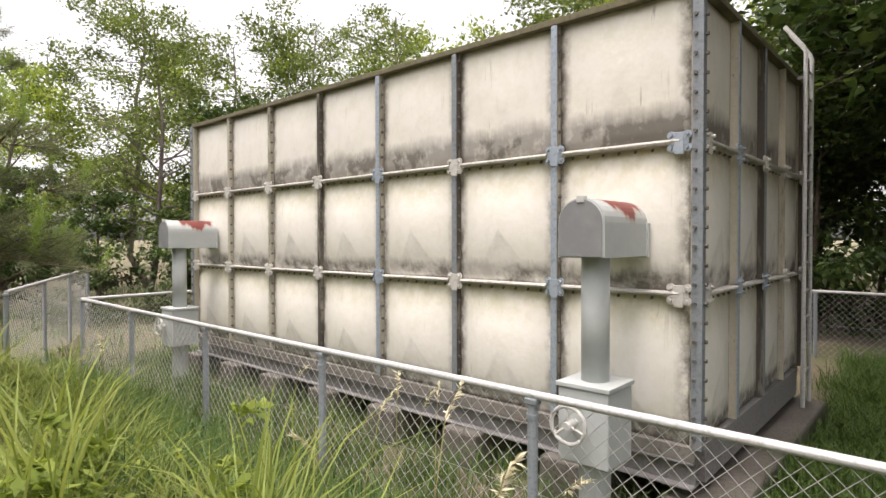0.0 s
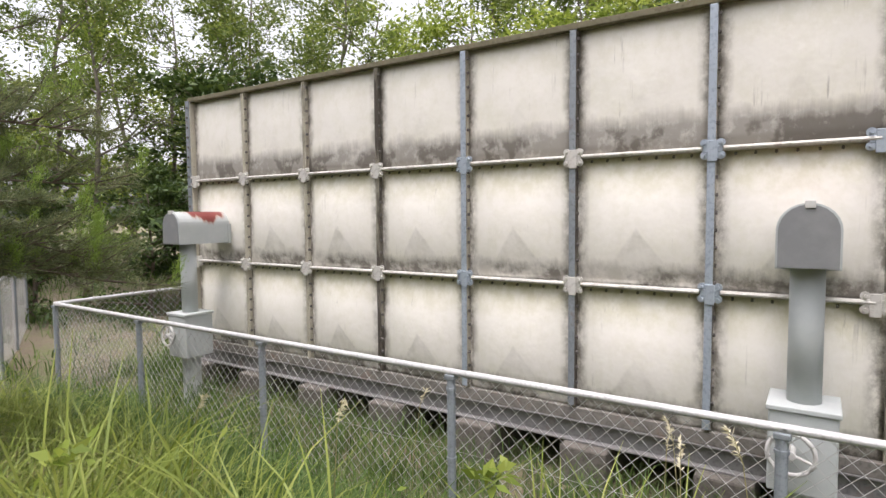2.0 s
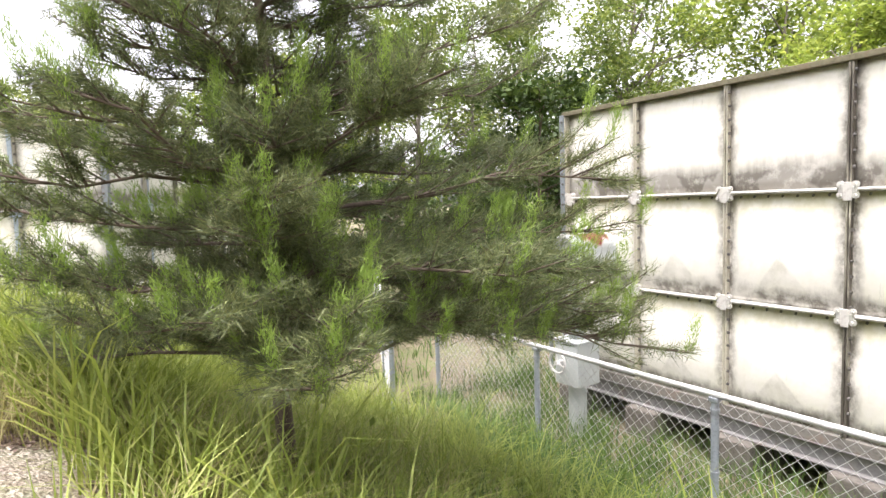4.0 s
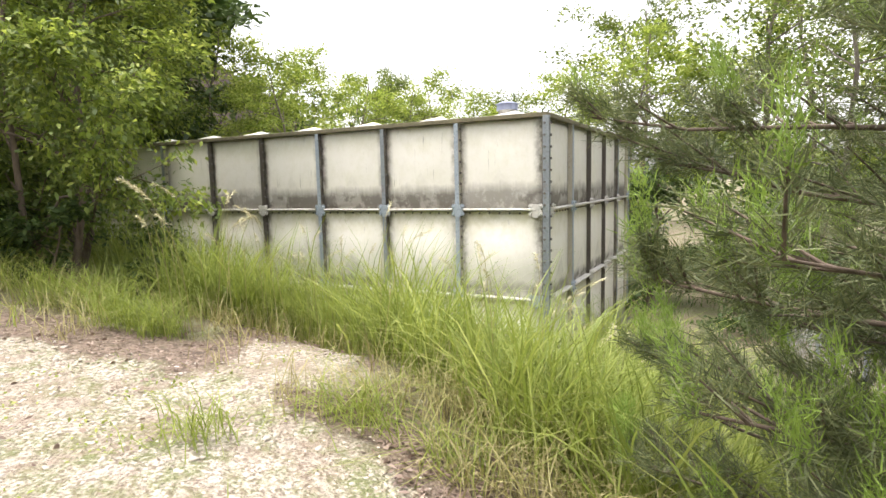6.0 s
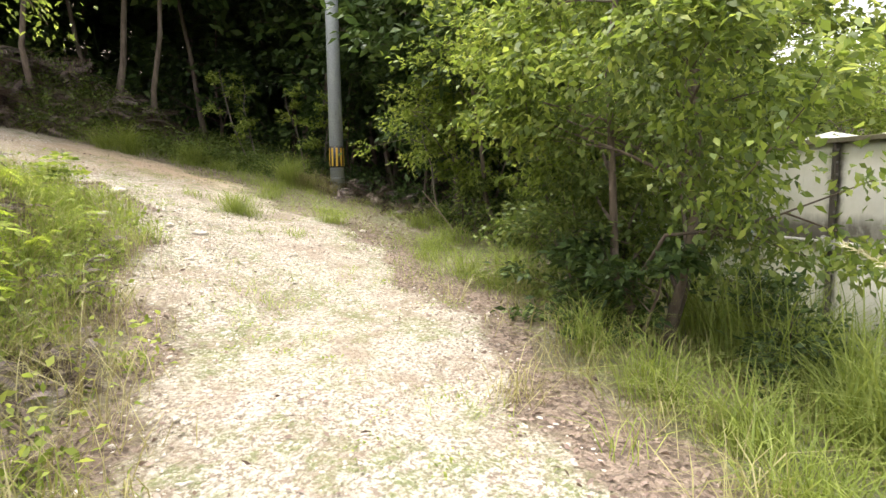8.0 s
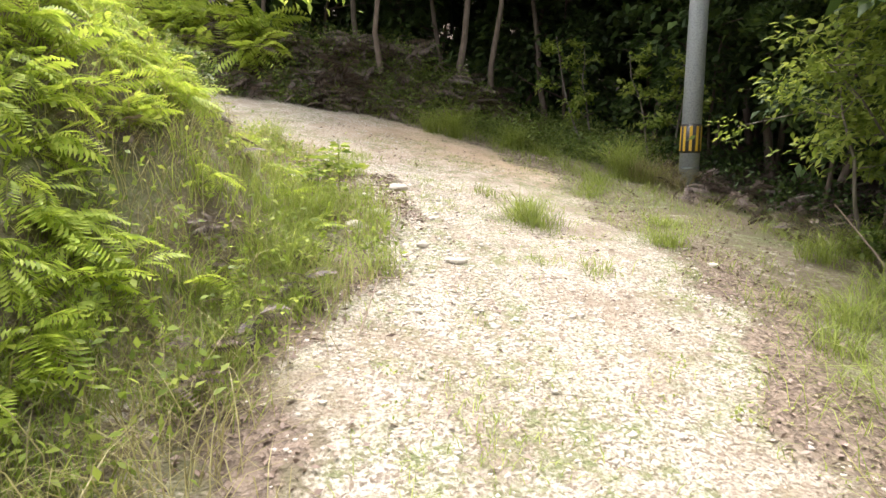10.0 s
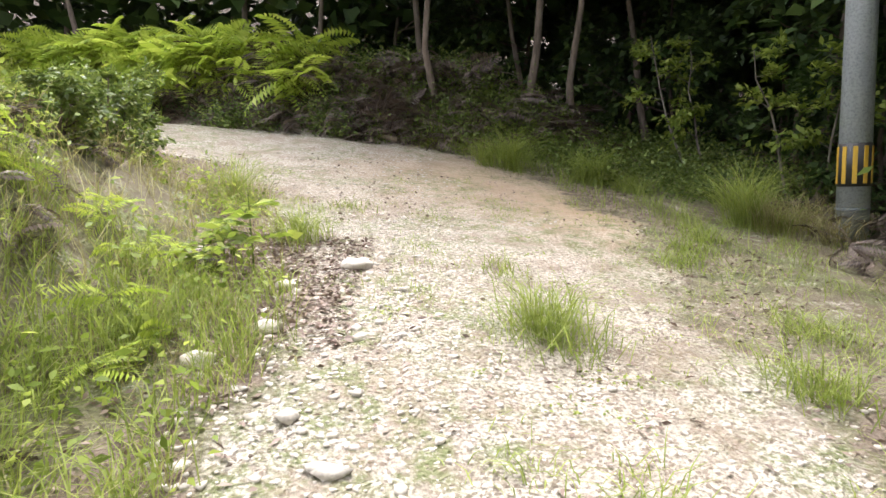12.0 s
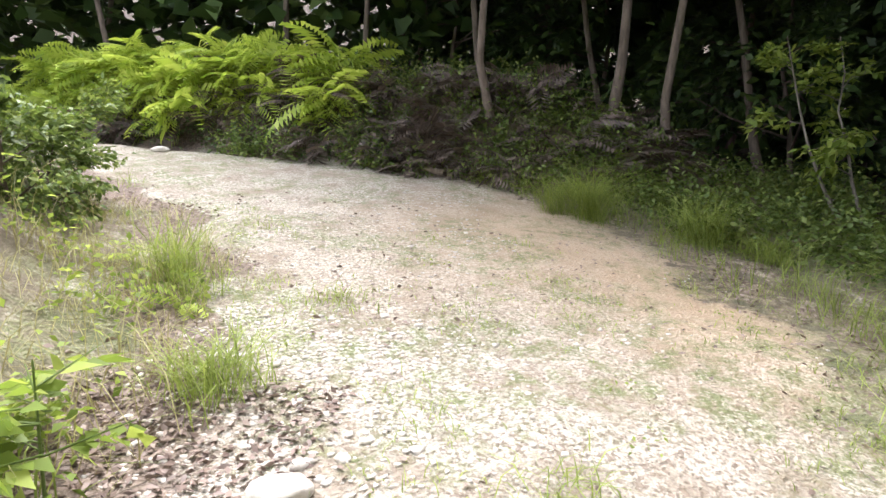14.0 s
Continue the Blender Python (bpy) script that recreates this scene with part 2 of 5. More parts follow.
M_SHOOT = leaf_mat("pine_shoot", ((0.00, (0.170, 0.280, 0.050)), (1.00, (0.320, 0.440, 0.100))), trans=0.40)
M_GRASS = leaf_mat("green_grass", ((0.00, (0.120, 0.165, 0.034)), (0.50, (0.255, 0.320, 0.066)), (1.00, (0.450, 0.485, 0.150))), trans=0.46)
M_GRASSD = leaf_mat("lush_grass", ((0.00, (0.040, 0.080, 0.018)), (0.50, (0.080, 0.145, 0.030)), (1.00, (0.180, 0.260, 0.060))), trans=0.35)
M_STRAW = leaf_mat("dry_grass", ((0.00, (0.170, 0.150, 0.060)), (0.50, (0.310, 0.280, 0.120)), (1.00, (0.500, 0.460, 0.250))), trans=0.35)
M_EAR = leaf_mat("seed_head", ((0.0, (0.45, 0.42, 0.28)), (1.0, (0.72, 0.68, 0.50))), trans=0.3)
M_FERN = leaf_mat("green_fern", ((0.00, (0.205, 0.305, 0.042)), (0.50, (0.405, 0.510, 0.072)), (1.00, (0.610, 0.670, 0.170))), trans=0.52)
M_DFERN = leaf_mat("dead_fern", ((0.00, (0.045, 0.032, 0.027)), (0.50, (0.115, 0.085, 0.068)), (1.00, (0.250, 0.195, 0.155))), trans=0.15)
M_LITTER = leaf_mat("fallen_leaf", ((0.00, (0.105, 0.071, 0.057)), (0.50, (0.225, 0.160, 0.130)), (1.00, (0.410, 0.320, 0.262))), trans=0.05)


def ground_mat():
    k = Mat("earth", rough=0.95)
    at = k.t.nodes.new("ShaderNodeAttribute")
    at.attribute_name = "cover"
    s = k.node("ShaderNodeSeparateColor", Color=at.outputs["Color"])
    p = k.coords("Object")
    n1, n2, n3 = k.noise(p, 0.9, 4), k.noise(p, 6, 6, 0.7), k.noise(p, 40, 4, 0.7)
    wob = k.node("ShaderNodeVectorMath", Vector=k.node("ShaderNodeTexNoise", Vector=p, Scale=9.0).outputs["Color"])
    wob.operation = "SCALE"
    wob.inputs["Scale"].default_value = 0.09
    pw = k.node("ShaderNodeVectorMath", Vector=p)
    k.t.links.new(wob.outputs[0], pw.inputs[1])
    vo = k.voronoi(pw.outputs[0], 40)
    vs = k.node("ShaderNodeSeparateColor", Color=vo)
    sand = k.mix(n2, (0.43, 0.37, 0.295), (0.62, 0.56, 0.475))
    peb = k.mix(vs.outputs[0], (0.38, 0.335, 0.29), (0.68, 0.635, 0.57))
    sand = k.mix(k.ramp(k.math("ADD", n1, k.math("MULTIPLY", n2, 0.3)), (0.5, 0.12), (0.8, 0.55)), sand, peb)
    v2 = k.node("ShaderNodeSeparateColor", Color=k.voronoi(pw.outputs[0], 55))
    sand = k.mix(k.ramp(v2.outputs[0], (0.14, 0.75), (0.20, 0.0)), sand, (0.17, 0.125, 0.09))
    sand = k.mix(k.ramp(n3, (0.47, 0.0), (0.62, 0.92)), sand, (0.20, 0.16, 0.12))
    worn = k.noise(p, 2.2, 5, 0.75)
    sand = k.mix(k.ramp(worn, (0.45, 0.0), (0.62, 0.75)), sand, (0.25, 0.195, 0.14))
    clay = k.mix(n2, (0.50, 0.34, 0.20), (0.62, 0.46, 0.30))
    sand = k.mix(s.outputs[2], sand, clay)
    soil = k.mix(n2, (0.115, 0.092, 0.062), (0.27, 0.22, 0.15))
    moss = k.mix(n3, (0.06, 0.10, 0.02), (0.15, 0.20, 0.05))
    soil = k.mix(k.ramp(n1, (0.48, 0.0), (0.68, 0.55)), soil, moss)
    lit = k.mix(vs.outputs[1], (0.095, 0.064, 0.050), (0.31, 0.235, 0.185))
    e = k.math("ADD", s.outputs[0], k.math("MULTIPLY", k.math("SUBTRACT", n2, 0.5), 1.7))
    c = k.mix(k.ramp(e, (0.38, 0.0), (0.62, 1.0)), soil, sand)
    gm = k.math("MULTIPLY", k.ramp(n2, (0.44, 0.0), (0.60, 0.8)), k.ramp(n1, (0.40, 0.0), (0.54, 1.0)))
    gm = k.math("MULTIPLY", gm, k.ramp(n3, (0.36, 0.0), (0.50, 1.0)))
    c = k.mix(gm, c, (0.15, 0.18, 0.06))
    l = k.math("ADD", s.outputs[1], k.math("MULTIPLY", k.math("SUBTRACT", n2, 0.5), 1.4))
    c = k.mix(k.ramp(l, (0.45, 0.0), (0.65, 0.9)), c, lit)
    # dark humus of the wood, also the painted shade beside the tank
    hum_shade = k.mix(vs.outputs[1], (0.035, 0.025, 0.018), (0.11, 0.075, 0.05))
    c = k.mix(at.outputs["Alpha"], c, hum_shade)
    k.set("Base Color", c)
    k.bump(k.math("ADD", n3, k.math("MULTIPLY", k.voronoi(pw.outputs[0], 40, "Distance"), 0.8)), 0.9, 0.03)
    return k.m


M_GROUND = ground_mat()


# ---------------------------------------------------------------- mesh helpers
def np_mesh(name, verts, faces):
    """A mesh from arrays: verts n x 3, faces n x k of one size."""
    verts, faces = np.asarray(verts, np.float32), np.asarray(faces, np.int32)
    me = bpy.data.meshes.new(name)
    k = faces.shape[1]
    me.vertices.add(len(verts))
    me.vertices.foreach_set("co", verts.ravel())
    me.loops.add(faces.size)
    me.loops.foreach_set("vertex_index", faces.ravel())
    me.polygons.add(len(faces))
    me.polygons.foreach_set("loop_start", np.arange(0, faces.size, k, dtype=np.int32))
    me.update(calc_edges=True)
    return me


def bm_mesh(name, bm, smooth=False):
    me = bpy.data.meshes.new(name)
    bm.normal_update()
    bm.to_mesh(me)
    bm.free()
    if smooth:
        me.polygons.foreach_set("use_smooth", [True] * len(me.polygons))
    return me


def part(name, data, material, parent=None, label="", at=None):
    """One mesh object under a thing or a part."""
    if isinstance(data, bmesh.types.BMesh):
        data = bm_mesh(name, data)
    if not data.materials:
        data.materials.append(material)
    ob = new(name, data)
    if parent is not None:
        ob.parent = parent
    if at is not None:
        ob.matrix_basis = at
    return tagged(ob, label) if label else ob


def thing(name, label, category, at=None, group="", kind=""):
    ob = new(name)
    ob.empty_display_size = 0.1
    if at is not None:
        ob.matrix_basis = at
    return tagged(ob, label, category, group, kind)


def add_box(bm, lo, hi, bevel=0.0):
    lo, hi = Vector(lo), Vector(hi)
    r = bmesh.ops.create_cube(bm, size=1.0, matrix=Matrix.Translation((lo + hi) / 2) @ Matrix.Diagonal((*(hi - lo), 1)))
    if bevel:
        es = list({e for v in r["verts"] for e in v.link_edges})
        bmesh.ops.bevel(bm, geom=es, offset=bevel, segments=2, affect="EDGES", profile=0.5)
    return bm


def add_rod(bm, a, b, r, r2=None, n=10):
    a, b = Vector(a), Vector(b)
    m = Matrix.Translation((a + b) / 2) @ (b - a).to_track_quat("Z", "Y").to_matrix().to_4x4()
    bmesh.ops.create_cone(bm, cap_ends=True, segments=n, radius1=r, radius2=r if r2 is None else r2, depth=(b - a).length, matrix=m)
    return bm


def tube(points, radii, n=7):
    """Vertices and quads of a tapering tube along a line of points."""
    pts, V = np.asarray(points, float), []
    for i, p in enumerate(pts):
        d = pts[min(i + 1, len(pts) - 1)] - pts[max(i - 1, 0)]
        d /= np.linalg.norm(d) + 1e-9
        u = np.cross(d, (0.3, 0.9, 0.1) if abs(d[2]) > 0.8 else (0, 0, 1))
        u /= np.linalg.norm(u) + 1e-9
        w = np.cross(d, u)
        a = np.linspace(0, 2 * np.pi, n, endpoint=False)
        V.append(p + radii[i] * (np.cos(a)[:, None] * u + np.sin(a)[:, None] * w))
    F = [(i * n + j, i * n + (j + 1) % n, (i + 1) * n + (j + 1) % n, (i + 1) * n + j) for i in range(len(pts) - 1) for j in range(n)]
    return np.concatenate(V), np.array(F)


def join(pieces):
    V, F, k = [], [], 0
    for v, f in pieces:
        V.append(v), F.append(np.asarray(f) + k)
        k += len(v)
    return np.concatenate(V), np.concatenate(F)


def leaves(rng, centres, length, width, up=0.3, aim=None):
    """Rhombic leaves, folded a little along the middle: 4 vertices, one quad each."""
    n = len(centres)
    d = rng.normal(size=(n, 3))
    d[:, 2] *= 0.6
    if aim is not None:
        d = d * 0.6 + aim
    d /= np.linalg.norm(d, axis=1)[:, None]
    u = rng.normal(size=(n, 3)) * 0.6
    u[:, 2] += 1.0
    s = np.cross(d, u)
    s /= np.linalg.norm(s, axis=1)[:, None] + 1e-9
    nn = np.cross(s, d)
    L = (length * rng.uniform(0.6, 1.3, n))[:, None]
    W = (width * rng.uniform(0.7, 1.2, n))[:, None]
    a = centres
    V = np.stack((a, a + d * L * 0.45 + s * W / 2 + nn * W * 0.12, a + d * L - nn * L * 0.12, a + d * L * 0.45 - s * W / 2 + nn * W * 0.12), 1)
    return V.reshape(-1, 3), np.arange(n * 4).reshape(-1, 4)


def blades(rng, roots, height, width, lean, short=False):
    """Bent grass blades: 7 vertices and 3 quads each (the last one narrows to the tip)."""
    n = len(roots)
    a = rng.uniform(0, 2 * np.pi, n)
    h = height * rng.uniform(0.55, 1.2, n)
    out = np.stack((np.cos(a), np.sin(a), np.zeros(n)), 1)
    side = np.stack((-np.sin(a), np.cos(a), np.zeros(n)), 1)
    turn = rng.uniform(-0.9, 0.9, n)[:, None]
    side = side * np.cos(turn) + out * np.sin(turn)
    b = lean * rng.uniform(0.3, 1.4, n)
    V = []
    steps = ((0, 0.9), (0.55, 1.0), (1.0, 0.12)) if short else ((0, 0.8), (0.4, 1.0), (0.75, 0.7), (1.0, 0.12))
    for t, w in steps:
        c = roots + out * (h * b * t * t)[:, None] + np.array((0, 0, 1.0)) * (h * (t - 0.35 * b * t ** 3))[:, None]
        ww = (width * w * rng.uniform(0.8, 1.2, n))[:, None] / 2
        V += [c - side * ww, c + side * ww]
    V = np.stack(V, 1).reshape(-1, 3)
    base = np.arange(n)[:, None] * 2 * len(steps)
    F = np.concatenate([base + np.array((k, k + 1, k + 3, k + 2)) for k in range(0, 2 * len(steps) - 2, 2)], 0)
    return V, F


def stuff(name, vf, material, label, category):
    ob = part(name, np_mesh(name, *vf), material)
    return tagged(ob, label, category, kind="stuff")


# ---------------------------------------------------------------- the lie of the land
PROFILE_Y = np.array((-60, -23, -21, -18, -16, -14.8, -13, -11.5, -10, -8, -6.2, -5.2, -3.8, -2.4, -1.3, 60))
PROFILE_Z = np.array((6.0, 4.62, 4.15, 3.55, 3.17, 2.95, 2.55, 2.28, 2.10, 1.90, 1.74, 1.36, 0.66, 0.25, 0.0, 0.0))
LEFT = np.array(((-3.2, -2.0), (-4.2, -5.3), (-4.9, -7.6), (-6.2, -9.6), (-6.9, -11.4), (-7.6, -13.2), (-8.0, -14.3), (-8.05, -16.0), (-7.6, -17.4), (-6.8, -18.5), (-5.4, -20.3), (-3.0, -21.9), (8.0, -24.0)))
RIGHT = np.array(((-5.4, -5.2), (-6.2, -5.8), (-7.0, -7.2), (-7.5, -8.3), (-8.15, -9.3), (-8.8, -10.5), (-9.4, -11.7), (-10.0, -12.9), (-10.4, -14.5), (-10.55, -16.0), (-10.7, -17.8), (-10.5, -20.0), (-9.8, -21.4), (-8.0, -22.4), (-4.0, -23.5), (8.0, -26.0)))
TB_TURN = 59.2
TB_AT = (-9.94, -4.69, 0.667)


def sstep(a, b, x):
    t = np.clip((x - a) / (b - a), 0, 1)
    return t * t * (3 - 2 * t)


def ground_z(x, y):
    """Height of the ground, for arrays or numbers."""
    x, y = np.asarray(x, float), np.asarray(y, float)
    z = np.interp(y, PROFILE_Y, PROFILE_Z)
    z = z + 0.095 * (np.clip(x, -16, -2) + 9.0) * sstep(-11.5, -16, y)
    # lower towards the far tank
    c, s = math.cos(radians(TB_TURN)), math.sin(radians(TB_TURN))
    rx, ry = x - TB_AT[0], y - TB_AT[1]
    u = rx * s - ry * c
    v = -(rx * c + ry * s)
    low = (1 - sstep(0.3, 2.9, u)) * (1 - sstep(3.6, 6.4, v))
    z = z * (1 - low) + np.minimum(z, 0.55 + 0.12 * np.clip(v, -3, 5)) * low
    # the bank inside the bend of the track
    lx = np.interp(-y, -LEFT[:, 1], LEFT[:, 0])
    k = sstep(-9.0, -10.6, y)
    z = z + (1.55 * sstep(0.6, 2.4, x - lx) + 0.12 * np.clip(x - lx - 2, 0, 8)) * k * (1 - 0.55 * sstep(-14, -17, y)) * (1 - sstep(-18.5, -21, y))
    # the bank beyond the bend, and a hill added behind the wood to block the sky
    far = -22.5 - 0.26 * (np.clip(x, -16, 6) + 8.0)
    z = z + 1.2 * sstep(0.0, 1.2, far - y) * sstep(-12.5, -9.0, x)
    z = z + 0.55 * np.clip(-30 - y, 0, 22) + 0.55 * np.clip(-22 - x, 0, 20) * sstep(-17, -24, y)
    return z


def on_track(x, y):
    """How far inside the bare track a place lies: 1 inside, 0 outside."""
    x, y = np.asarray(x, float), np.asarray(y, float)
    x = x + 0.16 * np.sin(1.7 * y + 0.6 * x) + 0.12 * np.sin(3.9 * y - 1.3 * x + 1.0) + 0.08 * np.sin(7.3 * y + 2.2 * x)
    y = y + 0.10 * np.sin(2.9 * x + 0.7) + 0.07 * np.sin(6.1 * x)
    lx = np.interp(-y, -LEFT[:, 1], LEFT[:, 0])
    rx = np.interp(-y, -RIGHT[:, 1], RIGHT[:, 0])
    a = sstep(-0.45, 0.35, lx - x) * sstep(-0.45, 0.35, x - rx)
    # the bend runs on across
    far = np.interp(x, RIGHT[11:, 0], RIGHT[11:, 1])
    near = np.interp(x, LEFT[7:, 0], LEFT[7:, 1])
    b = sstep(-0.4, 0.3, y - far) * sstep(-0.4, 0.3, near - y) * (x > -9)
    # a bare tongue running out towards the far tank
    g = sstep(1.25, 0.7, np.hypot((x + 7.55) * 0.87 - (y + 7.0) * 0.5, 2.3 * ((x + 7.55) * 0.5 + (y + 7.0) * 0.87)))
    return np.maximum(np.where(y < -17, np.maximum(a * (x < -4), b), a) * sstep(-4.6, -5.4, y), g)


def axis(lo, hi, step, reach, grow=1.35):
    a = list(np.arange(lo, hi + step / 2, step))
    s, up, dn = step, [], []
    h, l = a[-1], a[0]
    while h < reach or l > -reach:
        s *= grow
        h, l = h + s, l - s
        up.append(h), dn.append(l)
    return np.array(dn[::-1] + a + up)


gx, gy = axis(-17, 6, 0.14, 900), axis(-27, 9, 0.14, 900)
XX, YY = np.meshgrid(gx, gy)
ZZ = ground_z(XX, YY)
fine = np.array([noise.noise((x * 0.9, y * 0.9, 0.0)) * 0.05 + noise.noise((x * 3.1, y * 3.1, 5.0)) * 0.018 for x, y in zip(XX.ravel(), YY.ravel())]).reshape(XX.shape)
near_mask = (np.abs(XX + 5) < 14) & (np.abs(YY + 9) < 19)
ZZ = ZZ + np.where(near_mask, fine, 0)
nx, ny = len(gx), len(gy)
idx = np.arange(nx * ny).reshape(ny, nx)
GF = np.stack((idx[:-1, :-1], idx[:-1, 1:], idx[1:, 1:], idx[1:, :-1]), -1).reshape(-1, 4)
gme = np_mesh("ground", np.stack((XX, YY, ZZ), -1).reshape(-1, 3), GF)
track = on_track(XX, YY)
band = np.clip(np.maximum(on_track(XX + 0.7, YY + 0.25), 0.9 * on_track(XX - 0.45, YY - 0.2)) * 1.3, 0, 1) * (1 - sstep(0.25, 0.95, track)) * (1 - 0.45 * sstep(-13.5, -15, YY) * (XX < -9))
# humus in the wood; last term darkens the ground beside the tank as tree shade
wood = np.maximum(sstep(-12.9, -14.6, XX) * sstep(-8.5, -10.5, YY), np.maximum(sstep(-22.8, -24, YY), 0.8 * sstep(0.3, 1.0, XX) * sstep(-0.6, 0.4, YY)))
clay = np.exp(-(((XX + 9.4) / 1.5) ** 2 + ((YY + 20.0) / 1.8) ** 2)) * 0.65 + np.exp(-(((XX + 10.6) / 0.9) ** 2 + ((YY + 18.2) / 1.4) ** 2)) * 0.6
wide = np.maximum(on_track(XX - 0.9, YY - 0.3), np.maximum(on_track(XX + 0.8, YY + 0.3), on_track(XX - 0.4, YY)))
band = np.maximum(band * 0.8, 0.95 * np.exp(-(((XX + 7.55) / 0.55) ** 2 + ((YY + 15.9) / 1.0) ** 2)))
wide = np.maximum(wide, np.maximum(0.85 * on_track(XX + 1.7, YY + 0.4), 0.75 * on_track(XX - 1.7, YY - 0.3)))
col = np.stack((np.maximum(track, 0.46 * wide), np.clip(band, 0, 1), np.clip(clay, 0, 1), wood * (1 - track)), -1).astype(np.float32)
ca = gme.color_attributes.new("cover", "FLOAT_COLOR", "POINT")
ca.data.foreach_set("color", col.ravel())
gme.polygons.foreach_set("use_smooth", [True] * len(gme.polygons))
tagged(part("ground", gme, M_GROUND), "sloping ground with a pale gravel track and leaf litter", "ground", kind="structure")


def gz(x, y):
    return ground_z(x, y) + np.array([noise.noise((a * 0.9, b * 0.9, 0.0)) * 0.05 + noise.noise((a * 3.1, b * 3.1, 5.0)) * 0.018 for a, b in zip(np.ravel(x), np.ravel(y))]).reshape(np.shape(x))


# ---------------------------------------------------------------- water tanks
def panel_mesh(name, bulge, w=1.0):
    n = 11
    g = np.linspace(-0.5, 0.5, n)
    X, Z = np.meshgrid(g, g)
    r = np.maximum(np.abs(X), np.abs(Z))
    soft = (np.abs(X) ** 9 + np.abs(Z) ** 9) ** (1 / 9)
    h = 0.014 * sstep(0.47, 0.42, r) + bulge * np.clip(1 - soft / 0.43, 0, 1)
    V = np.stack((X * w, -h, Z + 0.5), -1).reshape(-1, 3)
    i = np.arange(n * n).reshape(n, n)
    F = np.stack((i[:-1, :-1], i[:-1, 1:], i[1:, 1:], i[1:, :-1]), -1).reshape(-1, 4)
    # folded edges behind the face
    ring = np.concatenate((i[0, :], i[1:, -1], i[-1, -2::-1], i[-2:0:-1, 0]))
    B = V[ring] + np.array((0, 0.05, 0))
    k, m = len(V), len(ring)
    F2 = np.array([(ring[(j + 1) % m], ring[j], k + j, k + (j + 1) % m) for j in range(m)])
    return np_mesh(name, np.concatenate((V, B)), np.concatenate((F, F2)))


def pyramid_panel(name, bulge):
    """Pressed panel: flat rim, a small step and four creased slopes to one apex."""
    V, F = [], []
    for r, h in ((0.5, -0.05), (0.5, 0.0), (0.468, 0.0), (0.44, 0.016)):
        V += [(x, -h, z + 0.5) for x, z in ((-r, -r), (r, -r), (r, r), (-r, r))]
    for k in range(3):
        for i in range(4):
            a, b, c, d = 4 * k + i, 4 * k + (i + 1) % 4, 4 * k + 4 + (i + 1) % 4, 4 * k + 4 + i
            F += [(a, b, c), (a, c, d)]
    # foot of the lower facet, shoulder points and apex
    V += [(-0.30, -0.018, 0.06), (0.30, -0.018, 0.06), (0.0, -bulge, 0.50), (-0.10, -0.62 * bulge, 0.66), (0.10, -0.62 * bulge, 0.66)]
    F += [(16, 17, 18), (12, 16, 18), (12, 18, 19), (12, 19, 15), (17, 13, 18), (13, 20, 18), (13, 14, 20), (18, 20, 19), (15, 19, 20), (15, 20, 14)]
    return np_mesh(name, np.array(V), np.array(F))


def bolt_row(a, b, step, out, r=0.013):
    """Hexagonal bolt heads along a line."""
    bm = bmesh.new()
    a, b, out = Vector(a), Vector(b), Vector(out)
    n = max(1, round((b - a).length / step))
    for i in range(n):
        p = a.lerp(b, (i + 0.5) / n)
        add_rod(bm, p, p + out * 0.018, r, n=6)
    return bm


def bracket_mesh():
    """Cross-shaped clamp plate with four bolts, facing -y."""
    bm = bmesh.new()
    add_box(bm, (-0.062, -0.012, -0.024), (0.062, 0, 0.024), 0.004)
    add_box(bm, (-0.030, -0.015, -0.085), (0.030, -0.002, 0.060), 0.004)
    for x in (-0.052, 0.052):
        for z in (-0.042, 0.042):
            add_rod(bm, (x, -0.008, z), (x, 0.004, z), 0.028, n=14)
            add_rod(bm, (x, -0.008, z), (x, -0.030, z), 0.012, n=6)
    return bm_mesh("bracket", bm)


ME_TOPP = panel_mesh("panel", 0.022)
ME_TOPP.materials.append(M_TOP)
ME_MIDP = pyramid_panel("panel", 0.130)
ME_MIDP.materials.append(M_FRP)
ME_ENDP = pyramid_panel("panel", 0.065)
ME_ENDP.materials.append(M_FRP)
ME_BRACK = bracket_mesh()
ME_BRACK.materials.append(M_BLUE)
ME_BRACKD = ME_BRACK.copy()
ME_BRACKD.materials.clear()
ME_BRACKD.materials.append(M_RAIL)


def rib_mesh(h, wide):
    """Two panel flanges bolted back to back, with the steel angle over them."""
    bm = bmesh.new()
    add_box(bm, (-wide / 2, -0.062, 0), (-0.003, 0.0, h), 0.003)
    add_box(bm, (0.003, -0.056, 0), (wide / 2, 0.0, h), 0.003)
    return bm_mesh("rib", bm)


ME_RIB = rib_mesh(3.0, 0.036)


